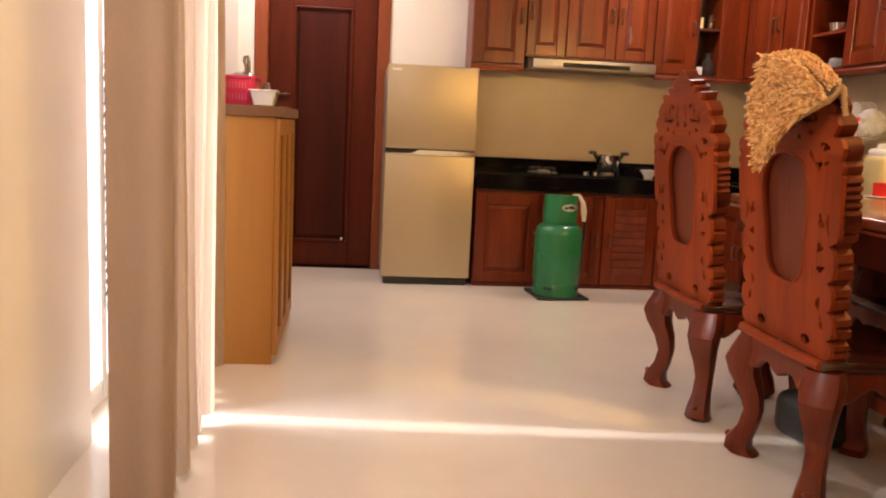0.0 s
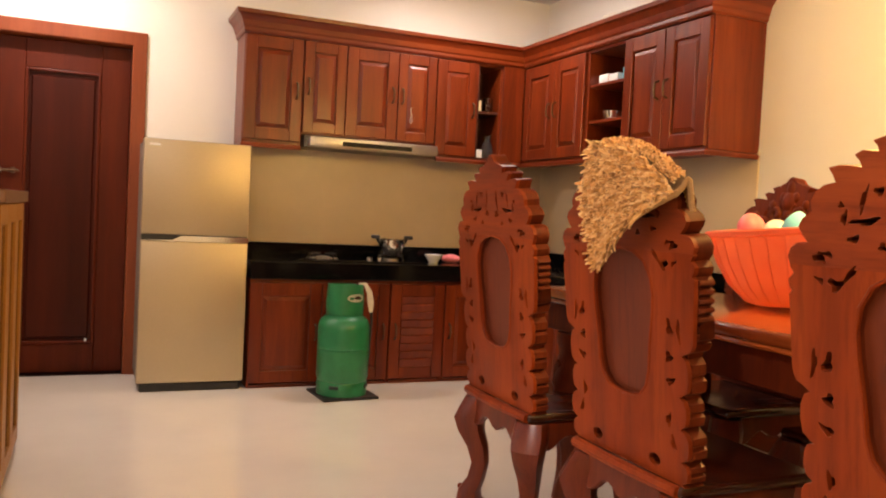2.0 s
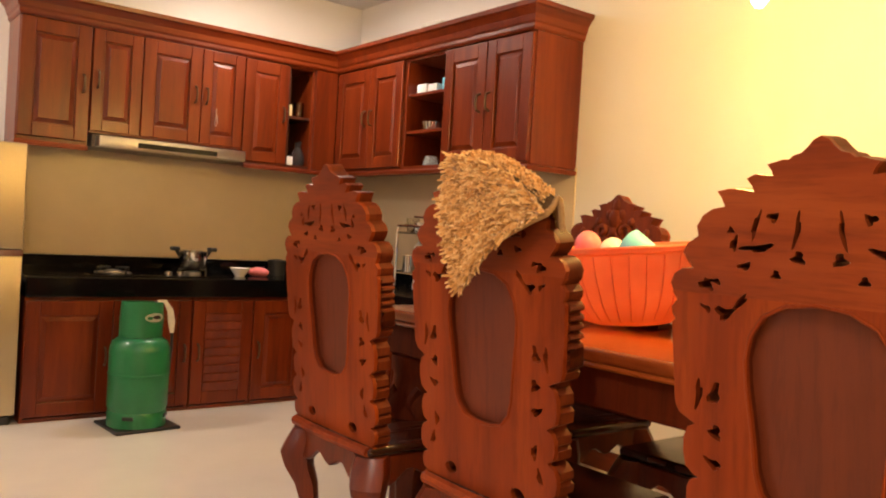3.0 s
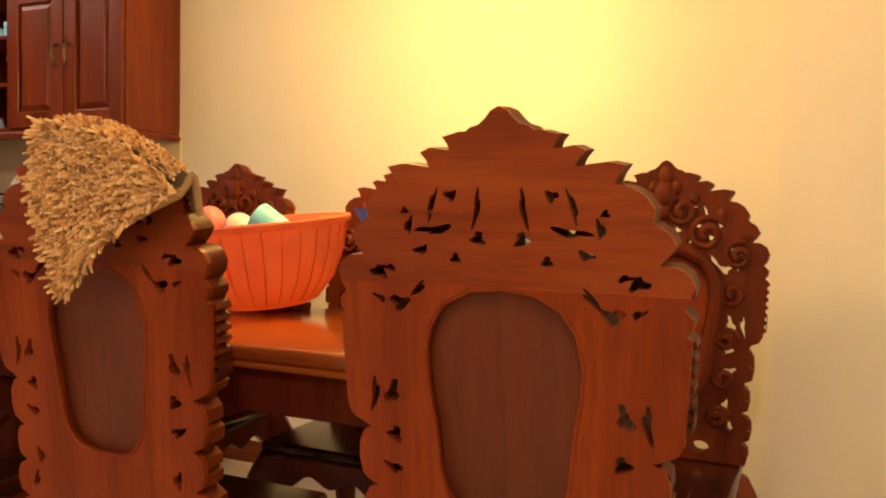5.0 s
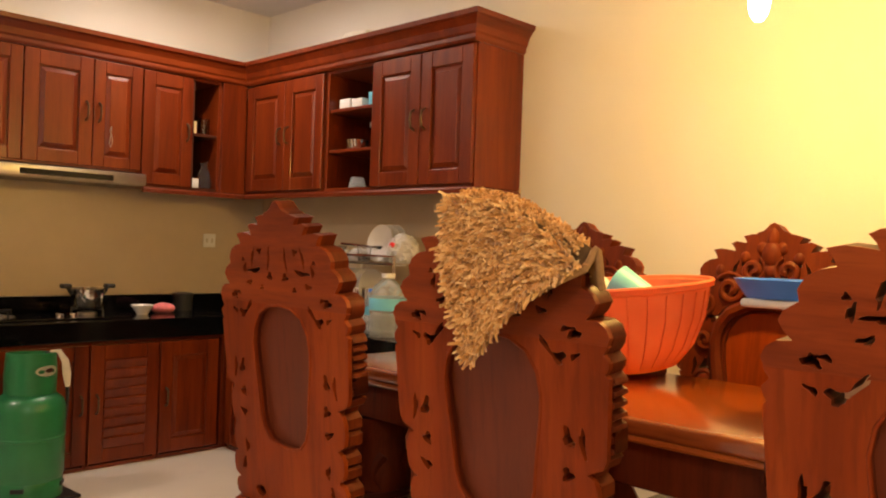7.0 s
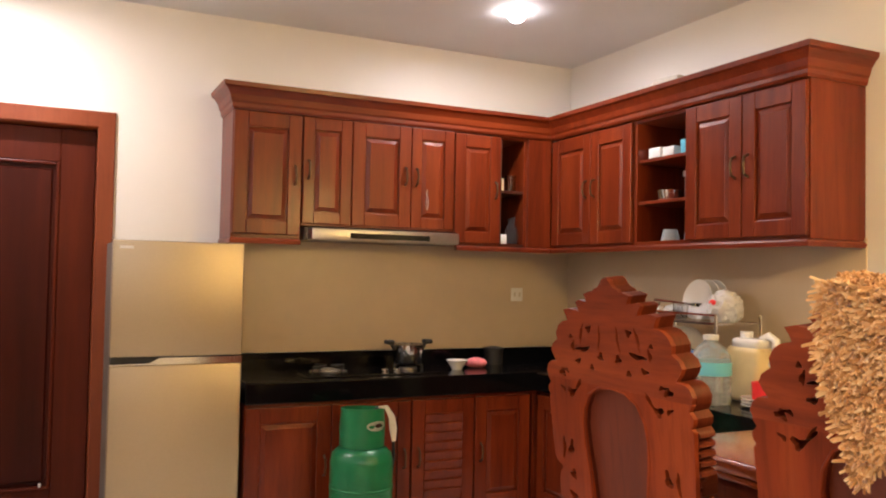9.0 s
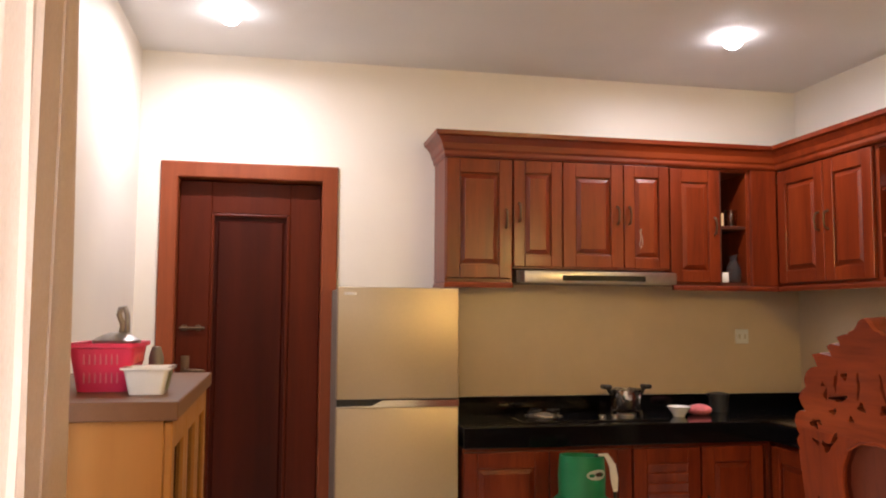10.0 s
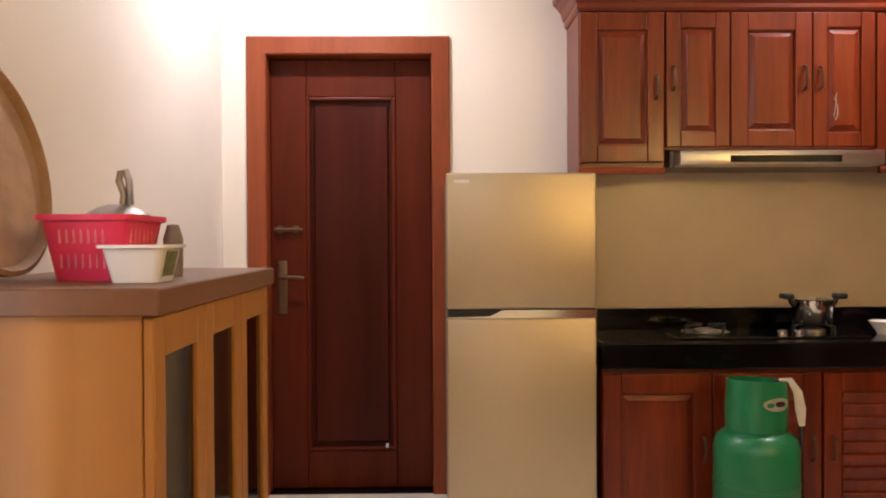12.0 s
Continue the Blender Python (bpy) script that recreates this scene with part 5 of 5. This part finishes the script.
# ---- things on the open shelves ----
for i, z in enumerate((UZ0 + 0.019, UZ0 + H_UP / 3 + 0.01, UZ0 + 2 * H_UP / 3 + 0.01)):
    if i == 0:
        solid("white_carton", box(-0.032, -0.03, 0, 0.032, 0.03, 0.058, 0.004, 2), M_WHITE, "small white carton on the open shelf", "carton", (3.22, -0.24, z))
        bagb = lathe([(0, 0), (0.038, 0.002), (0.045, 0.04), (0.036, 0.09), (0.018, 0.13), (0.026, 0.155), (0, 0.15)], 20, cap=False)
        for v in bagb.verts:
            v.co *= 1 + 0.2 * noise.noise(v.co * 30)
            v.co.z = max(v.co.z, 0.0)
        solid("plastic_bag", bagb, M_PET, "crumpled clear plastic bag on the open shelf", "bag", (3.31, -0.22, z))
        cup("glass_vase", M_MILKY, "clear glass vase on the open shelf", "vase", (3.70, -1.38, z), (0, 0, 0), 0.05, 0.03, 0.15)
        cup("glass_vase", M_MILKY, "clear wide glass on the open shelf", "glass", (3.62, -1.30, z), (0, 0, 0), 0.05, 0.035, 0.06)
    if i == 1:
        cup("steel_bowl", M_CHROME, "small shiny steel bowl on the open shelf", "bowl", (3.63, -1.27, z), (0, 0, 0), 0.05, 0.065, 0.05)
        gj = cup("glass_jar", M_MILKY, "tall glass jar on the open shelf", "jar", (3.64, -1.42, z), (0, 0, 0), 0.026, 0.028, 0.11)
        part_lid = lathe([(0, 0), (0.038, 0), (0.038, 0.025), (0, 0.025)], 20, cap=False)
        jl = part("lid", moved(part_lid, pose(0, 0, 0.1105)), M_STEEL, gj, "steel lid", True)
        cup("small_jar", M_CREAM, "small cream jar on the open shelf", "jar", (3.22, -0.24, UZ0 + H_UP / 2 + 0.0095), (0, 0, 0), 0.02, 0.02, 0.075)
        cup("drinking_glass", M_CLEAR, "clear glass tumbler on the open shelf", "glass", (3.30, -0.22, UZ0 + H_UP / 2 + 0.0095), (0, 0, 0), 0.03, 0.034, 0.1)
    if i == 2:
        solid("food_box", box(-0.06, -0.048, 0, 0.06, 0.048, 0.062, 0.01, 2), M_WHITE, "white plastic food box on the open shelf", "food box", (3.66, -1.19, z))
        cup("blue_cup", M_TEAL, "pale blue cup on the open shelf", "cup", (3.64, -1.405, z), (0, 0, 0), 0.036, 0.04, 0.075)
        solid("food_box", box(-0.06, -0.045, 0, 0.06, 0.045, 0.055, 0.01, 2), M_CERAMIC, "second white plastic food box on the open shelf", "food box", (3.66, -1.295, z))

# loop of pale string hanging from a cupboard handle
solid("string_loop", tube([(2.672, -0.372, 1.79), (2.676, -0.345, 1.77), (2.694, -0.333, 1.745), (2.697, -0.332, 1.71), (2.688, -0.332, 1.682), (2.680, -0.333, 1.70), (2.684, -0.34, 1.75), (2.672, -0.372, 1.786)], 0.0014, 6), M_TAG, "thin loop of white string hanging from a cupboard handle", "string")

# things lying on the cornice
solid("dusty_bundle", box(-0.05, -0.09, 0, 0.05, 0.09, 0.05, 0.02, 3), M_TAG, "pale wrapped bundle on top of the cupboards", "bundle", (3.57, -1.35, UZ1 + 0.1305), 8)
solid("dusty_bundle", box(-0.05, -0.16, 0, 0.05, 0.16, 0.02, 0.008, 2), M_TAG, "flat pale package on top of the cupboards", "package", (3.57, -1.05, UZ1 + 0.1305), 3)

# ---- gas bottle ----
gas = thing("gas_cylinder", "green steel gas cylinder with a collar and a paper tag", "gas cylinder", (2.15, -0.815, 0))
part("tank", lathe([(0, 0.06), (0.10, 0.065), (0.14, 0.085), (0.152, 0.12), (0.152, 0.28), (0.1545, 0.282), (0.1545, 0.292), (0.152, 0.294), (0.152, 0.41), (0.142, 0.45), (0.11, 0.478), (0.06, 0.49), (0, 0.49)], 40, cap=False), M_GREEN, gas, "", True)
ft = lathe([(0.135, 0.018), (0.148, 0.018), (0.148, 0.09), (0.142, 0.10), (0.135, 0.09)], 40)
part("foot_ring", ft, M_GREEN, gas, "", True)
for k in range(4):
    a = k * math.pi / 2 - 0.6
    part("foot_slot", moved(box(-0.004, -0.028, 0, 0.004, 0.028, 0.02, 0.002), pose(0.147 * math.cos(a), 0.147 * math.sin(a), 0.062, 0, 0, math.degrees(a))), M_BLACK, gas, "dark slot in the foot ring")
col = bmesh.new()
n = 40
rows = []
for r_, zf in ((0.108, 0.0), (0.110, 0.5), (0.104, 1.0), (0.100, 1.0), (0.104, 0.5), (0.102, 0.0)):
    ring = []
    for i in range(n):
        a = 2 * math.pi * i / n
        top = 0.662 - 0.006 * math.cos(a - 1.2)
        ring.append(col.verts.new((r_ * math.cos(a), r_ * math.sin(a), 0.482 + (top - 0.482) * zf)))
    rows.append(ring)
for lo, hi in zip(rows, rows[1:]):
    for i in range(n):
        j = (i + 1) % n
        col.faces.new((lo[i], lo[j], hi[j], hi[i]))
part("collar", col, M_GREEN, gas, "green guard collar", True)
def collar_patch(a0, half, z0, high, r):
    """An oval patch bent round the collar."""
    b = bmesh.new()
    mid = b.verts.new((r * math.cos(a0), r * math.sin(a0), z0))
    ring = [b.verts.new((r * math.cos(a0 + half * math.cos(k * math.pi / 12)), r * math.sin(a0 + half * math.cos(k * math.pi / 12)), z0 + high * math.sin(k * math.pi / 12))) for k in range(24)]
    for k in range(24):
        b.faces.new((mid, ring[k], ring[(k + 1) % 24]))
    bmesh.ops.solidify(b, geom=b.faces[:], thickness=0.002)
    return b


part("opening", collar_patch(-1.22, 0.52, 0.588, 0.024, 0.1115), M_TAG, gas, "pale oval hand opening in the collar", True)
# Dark oval laid on the collar to paint the shadow in the opening.
part("opening_shadow", collar_patch(-1.16, 0.20, 0.590, 0.010, 0.1135), M_DARKIN, gas, "dark patch for the shade inside the opening", True)
part("valve", lathe([(0.025, 0.485), (0.025, 0.54), (0.035, 0.545), (0.035, 0.58), (0, 0.585)], 16), M_BRASS, gas, "brass valve", True)
part("hose", tube([(0.0, 0, 0.57), (0.06, -0.03, 0.66), (0.11, -0.04, 0.655), (0.15, -0.03, 0.58), (0.175, 0.02, 0.42), (0.19, 0.10, 0.22), (0.2, 0.15, 0.12), (0.2, 0.22, 0.1)], 0.008, 8), M_BLACK, gas, "dark rubber hose", True)
tg = bmesh.new()
tube([(0.06, -0.06, 0.67), (0.10, -0.06, 0.668), (0.13, -0.055, 0.62), (0.14, -0.05, 0.56), (0.145, -0.05, 0.50)], 0.018, 6, tg, [0.3, 0.6, 0.9, 1.1, 0.6])
for v in tg.verts:
    v.co.y = -0.055 + (v.co.y + 0.055) * 0.25
part("tag", tg, M_TAG, gas, "pale paper tag")
gm = moved(box(-0.17, -0.15, 0.0, 0.17, 0.17, 0.017, 0.004), pose(0, 0, 0))
solid("floor_pad", gm, M_BLACK, "dark flat board under the gas cylinder", "board", (2.16, -0.815, 0), 4)

# ---- shoe cabinet beside the curtain ----
SX, SY0, SY1, SH = 0.489, -2.45, -1.52, 1.060
sc = thing("shoe_cabinet", "pale beech cabinet with glazed doors and a brown top", "cabinet", (0.012, SY0, 0))
D, W = SX - 0.02, SY1 - SY0
part("side_panel", box(0, 0, 0, D, 0.018, SH, 0.002), M_SHOE, sc)
part("side_panel", box(0, W - 0.018, 0, D, W, SH, 0.002), M_SHOE, sc)
part("back_board", box(0, 0.018, 0.02, 0.008, W - 0.018, SH), M_SHOE, sc)
part("bottom_board", box(0.008, 0.018, 0.05, D, W - 0.018, 0.068), M_SHOE, sc)
part("kick_board", box(D - 0.03, 0.018, 0, D - 0.015, W - 0.018, 0.05), M_SHOE, sc)
for z in (0.32, 0.58, 0.84):
    part("shelf", box(0.008, 0.018, z, D - 0.03, W - 0.018, z + 0.016), M_SHOE, sc)
part("top_board", box(-0.008, -0.02, SH, D + 0.034, W + 0.03, SH + 0.045, 0.003), M_SHOETOP, sc, "brown top board")
dw = W / 3
for k in range(3):
    y0 = k * dw
    b = bmesh.new()
    s = 0.06
    box(D + 0.001, y0 + 0.002, 0.04, D + 0.02, y0 + s, SH - 0.004, 0.003, bm=b)
    box(D + 0.001, y0 + dw - s, 0.04, D + 0.02, y0 + dw - 0.002, SH - 0.004, 0.003, bm=b)
    box(D + 0.001, y0 + s, 0.04, D + 0.02, y0 + dw - s, 0.11, 0.003, bm=b)
    box(D + 0.001, y0 + s, SH - 0.075, D + 0.02, y0 + dw - s, SH - 0.004, 0.003, bm=b)
    d = part("door", b, M_SHOE, sc)
    part("pane", box(D + 0.007, y0 + s, 0.11, D + 0.011, y0 + dw - s, SH - 0.075), M_TINT, d, "brown tinted glass")
solid("folded_cloth", box(-0.09, -0.08, 0, 0.09, 0.08, 0.09, 0.03, 3), M_YELLOW, "folded yellow cloth inside the cabinet", "cloth", (0.34, -2.2, 0.857))
for i, (z, mt) in enumerate(((0.597, M_BLACK), (0.337, M_RED), (0.597, M_BLUE), (0.337, M_GREYMETAL))):
    sh = bmesh.new()
    bmesh.ops.create_uvsphere(sh, u_segments=16, v_segments=10, radius=0.05, matrix=Matrix.Diagonal((2.2, 0.85, 0.9, 1)))
    for v in sh.verts:
        v.co.z = max(v.co.z, -0.035) + 0.035
    solid("shoe", sh, mt, "worn shoe on a cabinet shelf", "shoe", (0.3, -2.25 + 0.17 * i, z), 0, "shoes in the cabinet")

STOP = SH + 0.0455
# pink basket
bk = thing("plastic_basket", "bright pink slotted plastic basket on the cabinet top", "basket", (0.29, -2.11, STOP))
def rounded(hw, hd, r, n=5):
    o = []
    for cx, cy, a0 in ((hw - r, hd - r, 0), (-hw + r, hd - r, 90), (-hw + r, -hd + r, 180), (hw - r, -hd + r, 270)):
        for i in range(n + 1):
            a = radians(a0 + 90 * i / n)
            o.append((cx + r * math.cos(a), cy + r * math.sin(a)))
    return o
def loft(rows, closed_bottom=True):
    b = bmesh.new()
    rings = [[b.verts.new((x, y, z)) for x, y in o] for o, z in rows]
    n = len(rings[0])
    for lo, hi in zip(rings, rings[1:]):
        for i in range(n):
            j = (i + 1) % n
            b.faces.new((lo[i], lo[j], hi[j], hi[i]))
    b.faces.new(rings[0])
    b.faces.new(rings[-1])
    return b
part("body", loft([(rounded(0.07, 0.11, 0.03), 0), (rounded(0.09, 0.132, 0.03), 0.125), (rounded(0.10, 0.142, 0.03), 0.128), (rounded(0.10, 0.142, 0.03), 0.14),
                   (rounded(0.087, 0.129, 0.03), 0.138), (rounded(0.067, 0.107, 0.03), 0.004)]), M_PINK, bk, "", True)
for row, z in enumerate((0.042, 0.095)):
    for i in range(7):
        x = -0.045 + i * 0.015
        yy = -0.11 - 0.022 * z / 0.125
        part("slot", box(x - 0.0022, yy - 0.0025, z - 0.016, x + 0.0022, yy + 0.003, z + 0.016, 0.001), M_PINKBAG, bk, "pale slot")
        y = -0.078 + i * 0.026
        xx = 0.07 + 0.02 * z / 0.125
        part("slot", box(xx - 0.003, y - 0.0025, z - 0.016, xx + 0.0025, y + 0.0025, z + 0.016, 0.001), M_PINKBAG, bk, "pale slot")
bk.matrix_basis = bk.matrix_basis @ Matrix.Scale(0.91, 4)
tubx = thing("plastic_tub", "small white square plastic tub on the cabinet top", "tub", (0.415, -2.25, STOP), 0)
part("body", loft([(rounded(0.042, 0.05, 0.012), 0), (rounded(0.055, 0.062, 0.012), 0.062), (rounded(0.063, 0.07, 0.012), 0.063), (rounded(0.063, 0.07, 0.012), 0.069),
                   (rounded(0.052, 0.059, 0.012), 0.068), (rounded(0.04, 0.048, 0.012), 0.004)]), M_CERAMIC, tubx, "", True)
gg = thing("metal_mincer", "grey metal hand tool standing in the pink basket", "kitchen tool", (0.30, -2.07, STOP + 0.006))
part("body", lathe([(0, 0), (0.04, 0), (0.045, 0.09), (0.07, 0.132), (0.072, 0.142), (0.045, 0.158), (0.02, 0.166), (0, 0.166)], 24, cap=False), M_GREYMETAL, gg, "", True)
part("handle", tube([(0.012, 0, 0.16), (0.016, 0, 0.19), (0.004, 0, 0.222), (0.008, 0, 0.242), (0.02, 0, 0.246), (0.028, 0, 0.222), (0.03, 0, 0.165)], 0.0085, 8), M_GREYMETAL, gg, "", True)
gg.matrix_basis = gg.matrix_basis @ Matrix.Diagonal((0.9, 0.9, 0.88, 1))
solid("dark_bottle", lathe([(0, 0), (0.02, 0), (0.021, 0.08), (0.012, 0.11), (0, 0.112)], 20, cap=False), M_FRIDGE_SIDE, "small dark bottle behind the tub", "bottle", (0.40, -2.02, STOP))
part("printed_panel", moved(box(-0.0012, -0.03, -0.024, 0.0012, 0.03, 0.024, 0.001), pose(0.0508, 0, 0.034, 0, 12, 0)), M_PRINT, tubx, "mottled dark green print")
# round tray leaning on the wall
tray = thing("round_tray", "large round brown wooden tray leaning on the wall", "tray")
part("disc", lathe([(0, 0.001), (0.206, 0.001), (0.206, 0.015), (0, 0.014)], 56, cap=False), M_RATTAN, tray, "worn flat wooden base", True)
part("rim", lathe([(0.207, 0), (0.224, 0.006), (0.227, 0.03), (0.217, 0.034), (0.207, 0.016), (0.207, 0)], 56, cap=False), M_RATTAN, tray, "raised wooden rim", True)
tray.matrix_basis = pose(0.075, -2.18, STOP + 0.226, 0, 80, 0)
